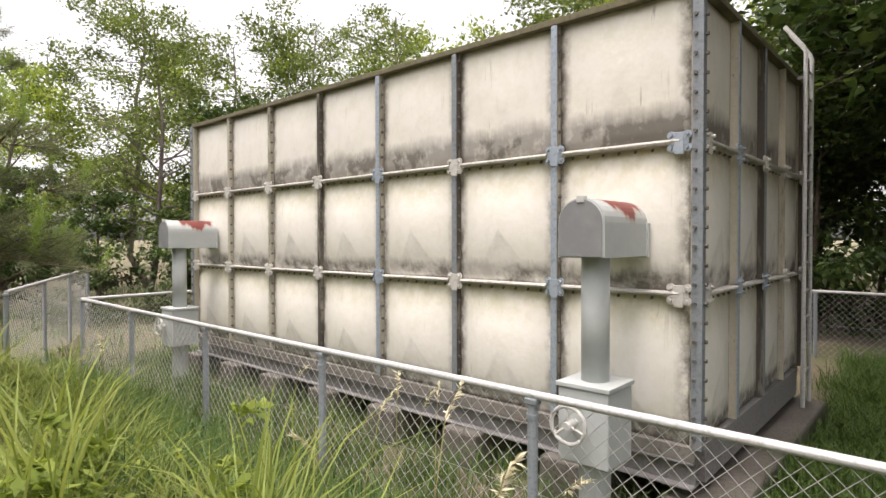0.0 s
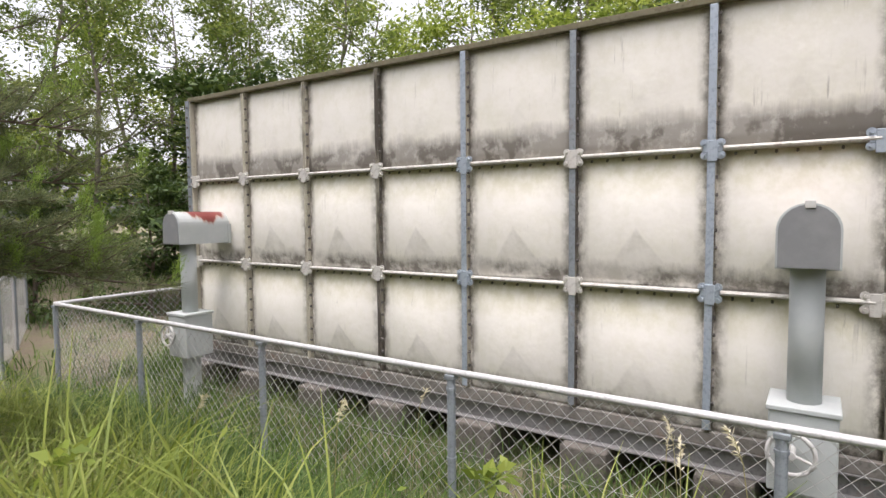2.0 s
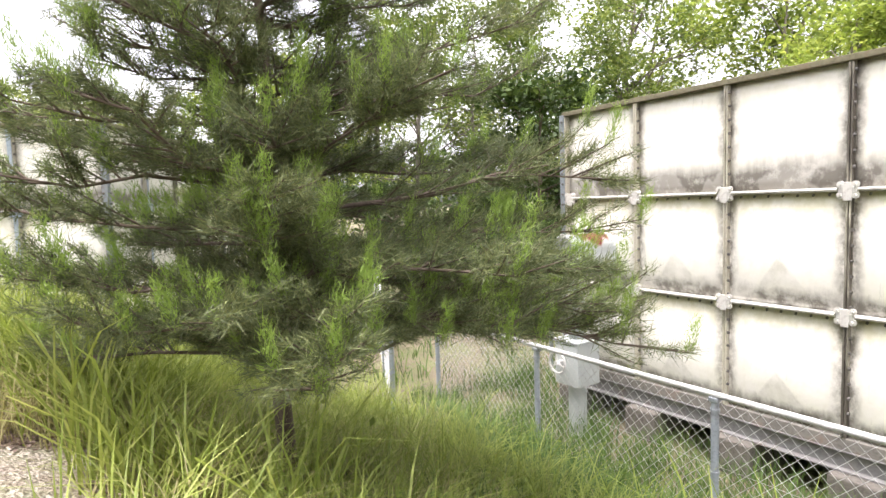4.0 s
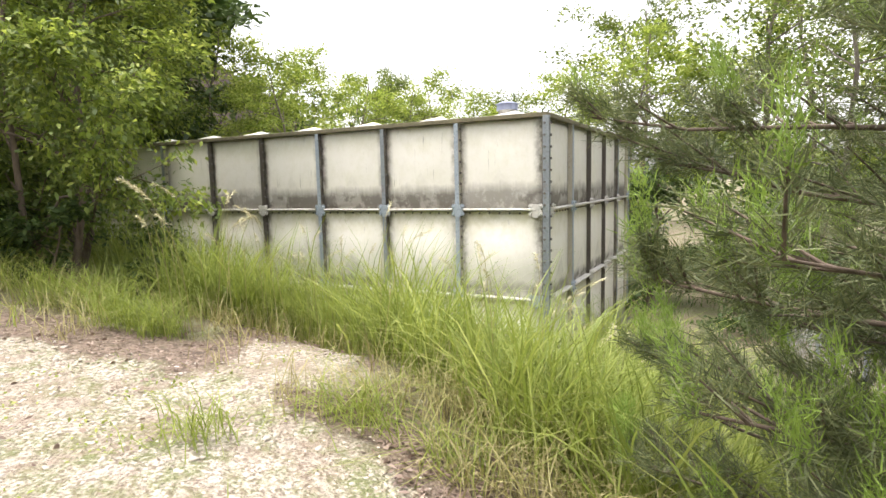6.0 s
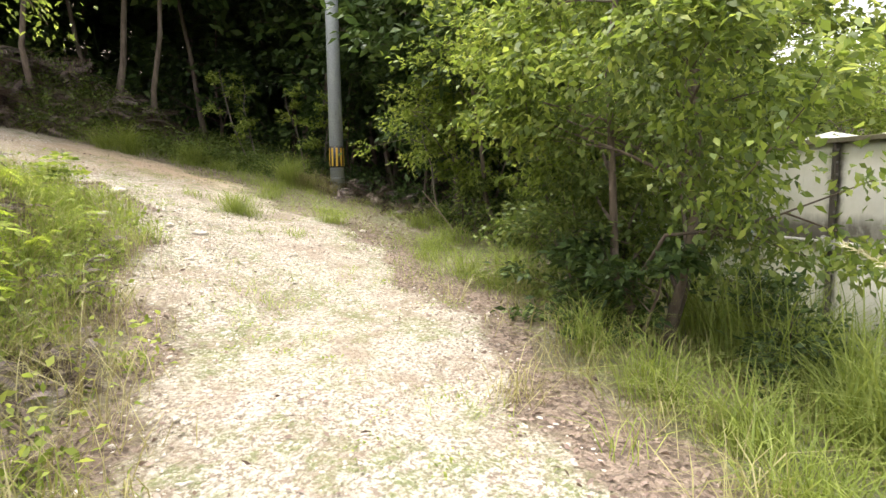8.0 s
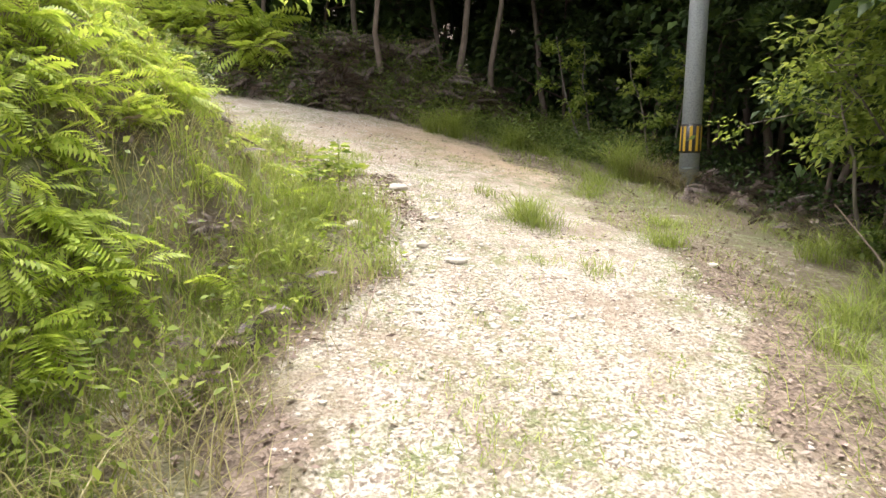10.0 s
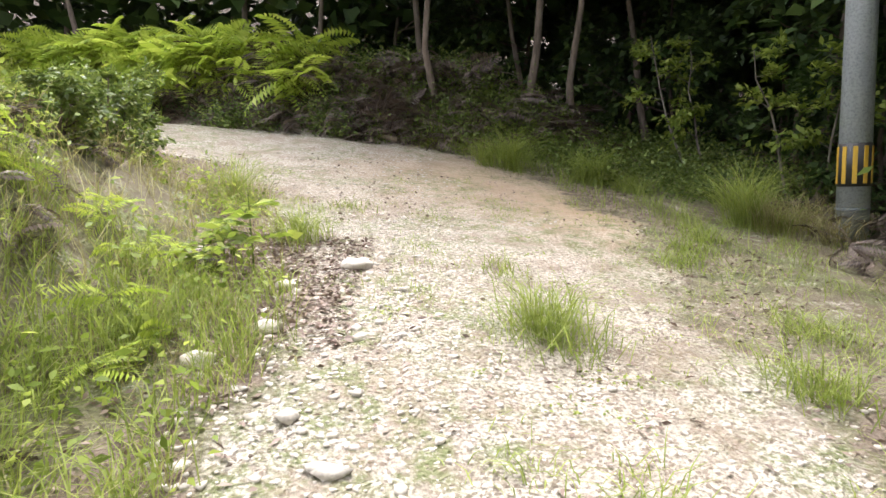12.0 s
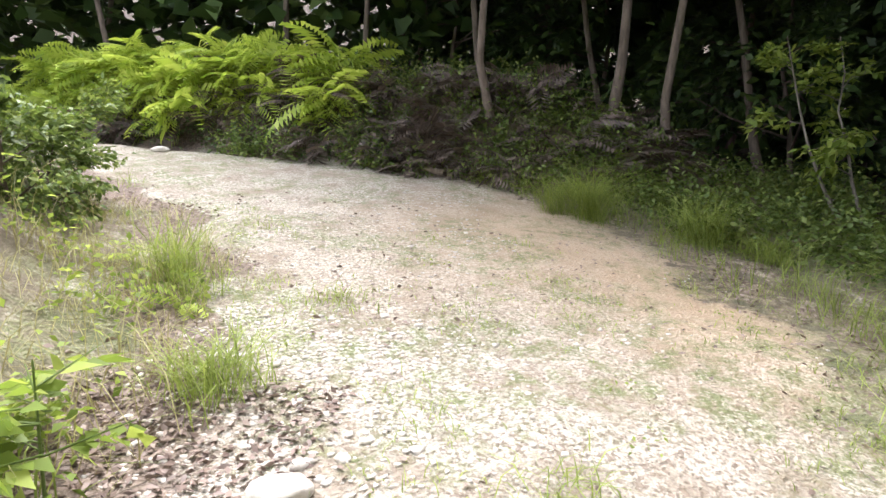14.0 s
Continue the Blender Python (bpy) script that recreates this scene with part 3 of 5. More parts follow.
def tank(name, label, at, cols, deps, dw, roof_domes):
    root = thing(name, label, "water tank", at)
    W, D, H = cols * 1.0, deps * dw, 3.0
    rr = random.Random(len(label))
    # faces: a turn about z, a start corner and the number of columns
    faces = [(0, (0, 0), cols, 1.0), (90, (0, 0), deps, dw), (180, (-W, D), cols, 1.0), (-90, (-W, 0), deps, dw)]
    for ang, (ox, oy), n, wd in faces:
        base = pose(ox, oy, 0, 0, 0, ang)
        flip = -1 if ang in (0, 180) else 1
        if ang == -90:
            flip = -1
        visible = ang in (0, 90) or (ang == -90)
        for i in range(n):
            for k in range(3):
                m = base @ pose(flip * (i + 0.5) * wd, 0, k) @ Matrix.Diagonal((wd * 0.994, 1, 0.994, 1))
                part("panel", ME_TOPP if k == 2 else ME_MIDP if ang in (0, 180) else ME_ENDP, M_FRP, root, at=m)
        if not visible:
            continue
        for i in range(n + 1):
            corner = i in (0, n)
            x = flip * i * wd
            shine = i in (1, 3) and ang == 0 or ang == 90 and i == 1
            if not corner:
                part("rib", ME_RIB, M_FLANGE, root, at=base @ pose(x, 0, 0))
                if shine or rr.random() < 0.25:
                    bm = bmesh.new()
                    add_box(bm, (-0.034, -0.072, 0.02), (0.018, -0.0635, 2.98), 0.003)
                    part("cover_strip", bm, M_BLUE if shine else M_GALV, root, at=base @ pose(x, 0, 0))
                bm = bolt_row((0.017, -0.036, 0.02), (0.017, -0.036, 2.98), 0.125, (1, 0, 0), 0.014)
                tagged(part("bolt_row", bm, M_BOLT, root, at=base @ pose(x, 0, 0)), kind="stuff")
            for k in (1, 2):
                inset = 0.07 * (1 if i == 0 else -1 if i == n else 0) * flip
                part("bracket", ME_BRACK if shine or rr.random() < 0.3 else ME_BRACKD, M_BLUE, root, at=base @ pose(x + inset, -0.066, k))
        for i in range(n):
            for k in (1, 2):
                bm = bmesh.new()
                add_box(bm, (0.05, -0.062, -0.012), (wd - 0.05, -0.004, 0.016), 0.003)
                add_rod(bm, (0.07, -0.07, 0.004), (wd - 0.07, -0.07, 0.004), 0.015, n=8)
                x0 = flip * (i if flip > 0 else i + 1) * wd
                part("rail", bm, M_RAIL, root, at=base @ pose(x0, 0, k))
                bm = bolt_row((0.08, -0.03, -0.03), (wd - 0.08, -0.03, -0.03), 0.125, (0, -0.8, -0.6), 0.010)
                tagged(part("bolt_row", bm, M_BOLT, root, at=base @ pose(x0, 0, k)), kind="stuff")
    # corner angles
    for x, y, sx, sy in ((0, 0, 1, -1), (-W, 0, -1, -1), (0, D, 1, 1), (-W, D, -1, 1)):
        bm = bmesh.new()
        add_box(bm, sorted_lo(x - sx * 0.048, y + sy * 0.004, 0, x + sx * 0.02, y + sy * 0.018, 3), sorted_hi(x - sx * 0.048, y + sy * 0.004, 0, x + sx * 0.02, y + sy * 0.018, 3), 0.002)
        add_box(bm, sorted_lo(x + sx * 0.006, y - sy * 0.048, 0, x + sx * 0.02, y + sy * 0.0035, 3), sorted_hi(x + sx * 0.006, y - sy * 0.048, 0, x + sx * 0.02, y + sy * 0.0035, 3), 0.002)
        bmesh.ops.translate(bm, verts=bm.verts, vec=(sx * 0.06, sy * 0.06, 0))
        part("corner_angle", bm, M_GALV, root)
        part("corner_flange", add_box(bmesh.new(), sorted_lo(x, y + sy * 0.062, 0.005, x + sx * 0.03, y - sy * 0.02, 2.985), sorted_hi(x, y + sy * 0.062, 0.005, x + sx * 0.03, y - sy * 0.02, 2.985), 0.003), M_FLANGE, root)
        part("corner_flange", add_box(bmesh.new(), sorted_lo(x + sx * 0.032, y, 0.005, x + sx * 0.062, y - sy * 0.03, 2.985), sorted_hi(x + sx * 0.032, y, 0.005, x + sx * 0.062, y - sy * 0.03, 2.985), 0.003), M_FLANGE, root)
        bm = bolt_row((x + sx * 0.034, y + sy * 0.078, 0.02), (x + sx * 0.034, y + sy * 0.078, 2.98), 0.125, (0, sy, 0))
        tagged(part("bolt_row", bm, M_BOLT, root), kind="stuff")
        bm = bolt_row((x + sx * 0.08, y + sy * 0.030, 0.02), (x + sx * 0.08, y + sy * 0.030, 2.98), 0.125, (sx, 0, 0))
        tagged(part("bolt_row", bm, M_BOLT, root), kind="stuff")
    # rim, roof, floor
    for lo, hi in (((-W - 0.05, -0.07, 2.985), (0.05, 0.03, 3.035)), ((-W - 0.05, D - 0.03, 2.985), (0.05, D + 0.07, 3.035)),
                   ((-0.03, 0.031, 2.985), (0.07, D - 0.031, 3.035)), ((-W - 0.07, 0.031, 2.985), (-W + 0.03, D - 0.031, 3.035))):
        part("rim", add_box(bmesh.new(), lo, hi, 0.006), M_RIM, root)
    dome = panel_mesh("roof_panel", 0.13 if roof_domes else 0.05)
    dome.materials.append(M_ROOF)
    for i in range(cols):
        for j in range(deps):
            part("roof_panel", dome, M_ROOF, root, at=pose(-i - 0.5, (j + 0.5) * dw, 3.0, -90) @ Matrix.Diagonal((0.99, 1, dw * 0.99, 1)) @ Matrix.Translation((0, 0, -0.5)))
    part("floor_panel", add_box(bmesh.new(), (-W + 0.05, 0.06, 0.0), (-0.05, D - 0.06, 0.03)), M_FRP, root)
    # steel skid below: a stained sill and an I-beam along each long side, cross beams
    for y in (-0.02, D - 0.06):
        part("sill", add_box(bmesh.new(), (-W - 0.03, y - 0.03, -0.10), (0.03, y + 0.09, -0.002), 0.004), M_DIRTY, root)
        part("beam_flange", add_box(bmesh.new(), (-W - 0.02, y - 0.035, -0.118), (0.02, y + 0.095, -0.103), 0.003), M_BEAM, root)
        part("beam_web", add_box(bmesh.new(), (-W - 0.02, y + 0.02, -0.262), (0.02, y + 0.04, -0.1185)), M_BEAM, root)
        part("beam_flange", add_box(bmesh.new(), (-W - 0.02, y - 0.045, -0.278), (0.02, y + 0.105, -0.2625), 0.003), M_BEAM, root)
    for x in (0.0, -W):
        part("end_beam", add_box(bmesh.new(), (x - 0.05, 0.11, -0.27), (x + 0.05, D - 0.12, -0.01), 0.004), M_BEAM, root)
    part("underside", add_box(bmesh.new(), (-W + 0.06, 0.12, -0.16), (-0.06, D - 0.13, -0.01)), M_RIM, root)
    return root


def sorted_lo(a, b, c, d, e, f):
    return (min(a, d), min(b, e), min(c, f))


def sorted_hi(a, b, c, d, e, f):
    return (max(a, d), max(b, e), max(c, f))


DA = 0.80
tank("water_tank", "cream panelled water tank, mildewed, on a steel skid inside the fence", pose(0, 0.066, 0.6), 7, 4, DA, False)
tankB = tank("water_tank", "cream panelled water tank with domed roof panels behind tall grass", pose(*TB_AT, 0, 0, TB_TURN) @ pose(0, 0.06, 0), 8, 5, 1.0, True)


def footing(at, d, h):
    ob = thing("concrete_footing", "rough concrete footing strip under the water tank", "footing", at, "tank footings")
    bm = add_box(bmesh.new(), (-0.19, -0.17, -0.25), (0.19, d + 0.1, h), 0.02)
    part("block", bm, M_CONC, ob)


for i in range(8):
    if i == 0:
        ob = thing("concrete_footing", "wide rough concrete footing beside the water tank", "footing", pose(0.12, 0, 0), "tank footings")
        part("block", add_box(bmesh.new(), (-0.3, -0.06, -0.25), (0.16, 4 * DA + 0.2, 0.24), 0.03), M_CONC, ob)
    else:
        footing(pose(-i * 1.0 + 0.12, 0.066, 0), 4 * DA, 0.32)
TB = pose(*TB_AT, 0, 0, TB_TURN)
for i in range(9):
    footing(TB @ pose(-i * 1.0, 0, -0.667 + 0.07), 5, 0.318)


def roof_vent(at, r, h, m_cap, label):
    ob = thing("roof_vent", label, "vent", at)
    bm = bmesh.new()
    add_rod(bm, (0, 0, -0.06), (0, 0, h), r * 0.8, n=20)
    part("neck", bm, M_ROOF, ob)
    bm = bmesh.new()
    add_rod(bm, (0, 0, h), (0, 0, h + r * 0.55), r, r * 0.96, n=24)
    add_rod(bm, (0, 0, h + r * 0.55), (0, 0, h + r * 0.8), r * 1.1, r * 0.5, n=24)
    part("cap", bm, m_cap, ob)


roof_vent(TB @ pose(-0.62, 0.62, 3.10), 0.13, 0.06, M_CAP, "blue-grey capped vent on the tank roof")
roof_vent(pose(-2.55, 0.6, 3.62), 0.07, 0.05, M_ROOF, "small pale vent on the tank roof")
roof_vent(pose(-6.35, 0.75, 3.64), 0.09, 0.06, M_ROOF, "small pale vent on the tank roof")


def ladder():
    """Tank ladder with hooped stringers that rise past the roof."""
    ob = thing("tank_ladder", "galvanised ladder fixed to the tank, hooped over the roof", "ladder", pose(0.14, 2.95, 0))
    for y in (0.0, 0.32):
        V, F = tube([(0, y, 0.235), (0, y, 3.84), (-0.02, y, 3.90), (-0.19, y, 4.14)], [0.022] * 4, 8)
        part("stringer", np_mesh("stringer", V, F), M_FENCE, ob)
    for k in range(12):
        part("rung", add_rod(bmesh.new(), (0, 0, 0.6 + 0.28 * k), (0, 0.32, 0.6 + 0.28 * k), 0.012), M_FENCE, ob)
    for z in (1.6, 3.58):
        part("stay", add_box(bmesh.new(), (-0.08, -0.012, z), (0.0, 0.012, z + 0.03)), M_BOLT, ob)


ladder()


# ---------------------------------------------------------------- valve stands
def valve_stand(x, wheel):
    g = float(gz(np.array([x]), np.array([-0.48]))[0])
    ob = thing("valve_stand", "grey painted valve stand with rust-stained round-topped hood" + (" and handwheel" if wheel else ""), "valve stand", pose(x, -0.48, 0), "valve stands")
    n, w, z0, z1 = 14, 0.155, 1.85, 2.215
    prof = [(-w, z0), (w, z0), (w, z1 - 0.15)] + [(w * math.cos(a), z1 - 0.15 + 0.15 * math.sin(a)) for a in np.linspace(0, math.pi, n)[1:-1]] + [(-w, z1 - 0.15)]
    bm = bmesh.new()
    ya, yb = -0.20, 0.45
    va = [bm.verts.new((p, ya, q)) for p, q in prof]
    vb = [bm.verts.new((p, yb, q)) for p, q in prof]
    bm.faces.new(va), bm.faces.new(vb[::-1])
    for i in range(len(prof)):
        j = (i + 1) % len(prof)
        bm.faces.new((va[j], va[i], vb[i], vb[j]))
    bmesh.ops.recalc_face_normals(bm, faces=bm.faces)
    es = [e for e in bm.edges if abs(e.verts[0].co.y - e.verts[1].co.y) < 1e-6]
    bmesh.ops.bevel(bm, geom=es, offset=0.008, segments=2, affect="EDGES")
    hood = part("hood", bm, M_HOOD, ob, "grey hood, rusted red on top")
    bm = bmesh.new()
    add_box(bm, (-w - 0.012, yb - 0.03, z0 - 0.01), (w + 0.012, yb + 0.012, z0 + 0.22), 0.004)
    part("back_flange", bm, M_GREY, ob)
    # thin plate added so the hood front reads as its shaded side
    bm = bmesh.new()
    fv = [bm.verts.new((p * 0.93, ya - 0.006, z0 + (q - z0) * 0.95 + 0.008)) for p, q in prof]
    ft = bmesh.ops.extrude_face_region(bm, geom=[bm.faces.new(fv)])["geom"]
    bmesh.ops.translate(bm, verts=[v for v in ft if isinstance(v, bmesh.types.BMVert)], vec=(0, 0.012, 0))
    bmesh.ops.recalc_face_normals(bm, faces=bm.faces)
    part("front_plate", bm, M_HOOD_SHADE, hood, "added front plate, grey enamel darkened for shade")
    part("hinge", add_box(bmesh.new(), (-0.02, ya - 0.014, z1 - 0.03), (0.03, ya + 0.03, z1 + 0.012), 0.003), M_WHEEL, ob)
    part("pillar", bm_mesh("pillar", add_rod(bmesh.new(), (0, 0, 1.06), (0, 0, 1.86), 0.088, n=28), True), M_GREY, ob)
    bm = bmesh.new()
    add_box(bm, (-0.17, -0.17, 0.57), (0.17, 0.17, 1.04), 0.012)
    add_box(bm, (-0.182, -0.182, 1.04), (0.182, 0.182, 1.07), 0.006)
    part("gear_box", bm, M_GREY, ob)
    bm = bmesh.new()
    add_rod(bm, (0, 0, g - 0.08), (0, 0, 0.575), 0.10, n=24)
    part("lower_pillar", bm, M_GREY, ob)
    # handwheel: rim, three spokes, hub
    wx, wy, wz, R = -0.05, -0.255, 0.83, 0.115
    if not wheel:
        wx = -0.03
    a = np.linspace(0, 2 * np.pi, 33)
    V, F = tube(np.stack((wx + R * np.cos(a), np.full(33, wy), wz + R * np.sin(a)), 1), [0.013] * 33, 8)
    hw = part("handwheel", np_mesh("handwheel", V, F), M_WHEEL, ob, "pale cast handwheel")
    for q in (100, 220, 340):
        q = radians(q)
        part("spoke", add_rod(bmesh.new(), (wx, wy, wz), (wx + R * math.cos(q), wy, wz + R * math.sin(q)), 0.009), M_WHEEL, hw)
    part("hub", add_rod(bmesh.new(), (wx, wy - 0.03, wz), (wx, -0.17, wz), 0.024, n=14), M_WHEEL, hw)


valve_stand(-0.42, True)
valve_stand(-6.4, True)


# ---------------------------------------------------------------- chain-link fences
def wire_panel(w, z0a, z0b, z1, cell=0.098):
    """Woven diagonal wires of one bay, in the local x-z plane."""
    pieces = []
    zl = min(z0a, z0b)
    H = z1 - zl
    n = int((w + H) / cell) + 1
    for fam in (0, 1):
        for i in range(n):
            s = -H + i * cell
            x0, x1 = max(s, 0.0), min(s + H, w)
            if x1 - x0 < 0.03:
                continue
            za, zb = zl + (x0 - s), zl + (x1 - s)
            if fam:
                x0, x1 = w - x0, w - x1
            pieces.append(tube([(x0, 0.003 * (1 - 2 * fam), za), (x1, 0.003 * (1 - 2 * fam), zb)], [0.0024] * 2, 3))
    for z in (zl + 0.04, (zl + z1) / 2):
        pieces.append(tube([(0, 0.006, z), (w, 0.006, z)], [0.002] * 2, 3))
    return join(pieces)


def fence(name, label, runs, top):
    root = thing(name, label, "fence")
    done = set()
    for (x0, y0), (x1, y1), n in runs:
        d = Vector((x1 - x0, y1 - y0, 0))
        ang = math.degrees(math.atan2(d.y, d.x))
        for i in range(n):
            a, b = i / n, (i + 1) / n
            pa, pb = (x0 + d.x * a, y0 + d.y * a), (x0 + d.x * b, y0 + d.y * b)
            ga, gb = [float(gz(np.array([p[0]]), np.array([p[1]]))[0]) for p in (pa, pb)]
            for p, g in ((pa, ga), (pb, gb)):
                key = (round(p[0], 2), round(p[1], 2))
                if key in done:
                    continue
                done.add(key)
                bm = add_rod(bmesh.new(), (p[0], p[1], g - 0.15), (p[0], p[1], top - 0.024), 0.03, n=16)
                post = part("post", bm, M_POST, root)
                for z in (top - 0.13, top - 0.62):
                    part("band", add_rod(bmesh.new(), (p[0], p[1], z), (p[0], p[1], z + 0.022), 0.036, n=16), M_POST, post)
                part("cap", add_box(bmesh.new(), (p[0] - 0.04, p[1] - 0.033, top - 0.055), (p[0] + 0.04, p[1] + 0.033, top - 0.018), 0.008), M_GALV, post)
            L = d.length / n
            part("mesh_bay", np_mesh("mesh_bay", *wire_panel(L, ga, gb, top - 0.01)), M_WIRE, root, at=pose(pa[0], pa[1], 0, 0, 0, ang))
        bm = add_rod(bmesh.new(), (x0 - d.x / d.length * 0.02, y0, top), (x1, y1, top), 0.024, n=14)
        part("top_rail", bm, M_FENCE, root)
    return root


fence("chain_link_fence", "low galvanised chain-link fence round the tank, rails dulled", [((3.6, -1.08), (-0.5, -1.08), 2), ((-0.5, -1.08), (-6.4, -1.08), 3), ((-6.4, -1.08), (-8.35, -1.06), 1), ((-8.35, -1.06), (-8.5, 7.4), 4), ((-8.5, 7.4), (3.6, 7.4), 6), ((3.6, -1.08), (3.6, 7.4), 4)], 1.085)
fence("chain_link_fence", "further low chain-link fence standing in grass", [((-7.7, -2.1), (-13.2, 0.45), 3)], 1.30)


# ---------------------------------------------------------------- utility pole
def utility_pole(x, y):
    g = float(gz(np.array([x]), np.array([y]))[0])
    ob = thing("utility_pole", "pale concrete utility pole with a yellow and black warning band", "utility pole", pose(x, y, g))
    part("shaft", bm_mesh("shaft", add_rod(bmesh.new(), (0, 0, -0.3), (0, 0, 9.5), 0.152, 0.105, n=32), True), M_POLE, ob)
    z0, z1 = 3.66 - g, 4.10 - g
    part("black_band", bm_mesh("black_band", add_rod(bmesh.new(), (0, 0, z0), (0, 0, z1), 0.155, 0.153, n=32), True), M_BLK, ob, "black warning sleeve")
    for i in range(10):
        a = 2 * math.pi * i / 10
        bm = bmesh.new()
        add_box(bm, (-0.021, -0.158, z0 + 0.03), (0.021, -0.150, z1 - 0.03), 0.003)
        part("yellow_bar", bm, M_YEL, ob, at=pose(0, 0, 0, 0, 0, math.degrees(a)))
    part("collar", add_rod(bmesh.new(), (0, 0, 3.42 - g), (0, 0, 3.44 - g), 0.158, n=32), M_GALV, ob)


utility_pole(-13.22, -17.93)


# ---------------------------------------------------------------- trees
def tree_parts(seed, height, spread, n_leaf, leaf, trunk_r=0.10, first=0.35, limbs=14, bare=0.0, stems=1):
    """Trunk and limbs as tubes, crown as small leaves round the twigs."""
    rng = np.random.default_rng(seed)
    wood_p, anchors = [], []
    for s in range(stems):
        k = 7
        off = rng.normal(size=2) * (0.25 if stems > 1 else 0)
        drift = np.cumsum(rng.normal(size=(k, 2)) * 0.035 * height, 0) * 0.5 + off * np.linspace(0.3, 2.0, k)[:, None]
        drift[0] = off * 0.3
        zs = np.linspace(-0.2, height * rng.uniform(0.82, 0.95), k)
        tr = np.column_stack((drift, zs))
        rad = trunk_r * np.linspace(1.0, 0.18, k)
        rad[0] *= 1.25
        wood_p.append(tube(tr, rad, 8))
        for i in range(limbs // stems):
            f = first + (0.97 - first) * (i + rng.uniform(0, 1)) / (limbs // stems)
            p = np.array([np.interp(f, np.linspace(0, 1, k), tr[:, c]) for c in range(3)])
            a = rng.uniform(0, 2 * np.pi)
            reach = spread * (1.0 - 0.55 * ((f - first) / (1 - first)) ** 1.5) * rng.uniform(0.65, 1.15)
            rise = reach * rng.uniform(0.15, 0.75)
            L = [p]
            for t in (0.35, 0.7, 1.0):
                q = p + np.array((math.cos(a), math.sin(a), 0)) * reach * t + np.array((0, 0, rise * t ** 0.8)) + rng.normal(size=3) * 0.07 * reach
                L.append(q)
            r0 = trunk_r * (1 - 0.75 * f) * 0.55
            wood_p.append(tube(L, r0 * np.array((1, 0.7, 0.45, 0.15)), 5))
            for j in range(5):
                t = rng.uniform(0.3, 1.0)
                b = np.array([np.interp(t, (0, 0.35, 0.7, 1.0), [q[c] for q in L]) for c in range(3)])
                e = b + rng.normal(size=3) * np.array((0.3, 0.3, 0.18)) * reach + np.array((0, 0, 0.05 * reach))
                wood_p.append(tube([b, (b + e) / 2 + rng.normal(size=3) * 0.03, e], r0 * np.array((0.35, 0.22, 0.08)), 4))
                for u in (0.45, 0.75, 1.0):
                    anchors.append(b + (e - b) * u)
            anchors.append(L[-1])
    anchors = np.array(anchors)
    keep = rng.random(len(anchors)) > bare
    anchors = anchors[keep]
    c = anchors[rng.integers(0, len(anchors), n_leaf)] + rng.normal(size=(n_leaf, 3)) * np.array((1, 1, 0.6)) * spread * 0.085
    out = c - np.array((0, 0, height * 0.5))
    out /= np.linalg.norm(out, axis=1)[:, None]
    return join(wood_p), leaves(rng, c, leaf, leaf * 0.5, aim=out * 0.5 + np.array((0, 0, -0.15)))


def make_tree(name, label, category, at, m_bark, m_leaf, group="", **kw):
    ob = thing(name, label, category, at, group)
    w, l = tree_parts(**kw)
    part("trunk", np_mesh("trunk", *w), m_bark, ob)
    part("crown", np_mesh("crown", *l), m_leaf, ob)
    return ob


def placed(x, y, s=1.0, turn=0.0, dz=-0.05):
    return pose(x, y, float(ground_z(x, y)) + dz, 0, 0, turn) @ Matrix.Diagonal((s, s, s, 1))


rt = random.Random(11)
FAR = "trees behind the tanks"
WOOD = "trees of the wood"
lab1 = "slender leafy broadleaf tree behind the tanks"
proto = [
    make_tree("tree", lab1, "tree", placed(-13.5, 9.5), M_BARK, M_LEAF, FAR, seed=21, height=8.8, spread=2.6, n_leaf=6400, leaf=0.145, first=0.3, bare=0.5),
    make_tree("tree", lab1, "tree", placed(-9.0, 11.5), M_BARK, M_LEAFY, FAR, seed=22, height=8.0, spread=2.8, n_leaf=6800, leaf=0.165, first=0.2, bare=0.25),
    make_tree("tree", "thin tree with open feathery crown behind the tanks", "tree", placed(-16.5, 6.0), M_BARK, M_LEAF, FAR, seed=23, height=9.2, spread=2.2, n_leaf=6000, leaf=0.13, first=0.3, bare=0.3, limbs=22),
    make_tree("tree", "dense dark-leaved tree behind the tanks", "tree", placed(-12.5, 5.0), M_DBARK, M_LEAFD, FAR, seed=24, height=6.0, spread=2.4, n_leaf=5500, leaf=0.21, first=0.06),
]
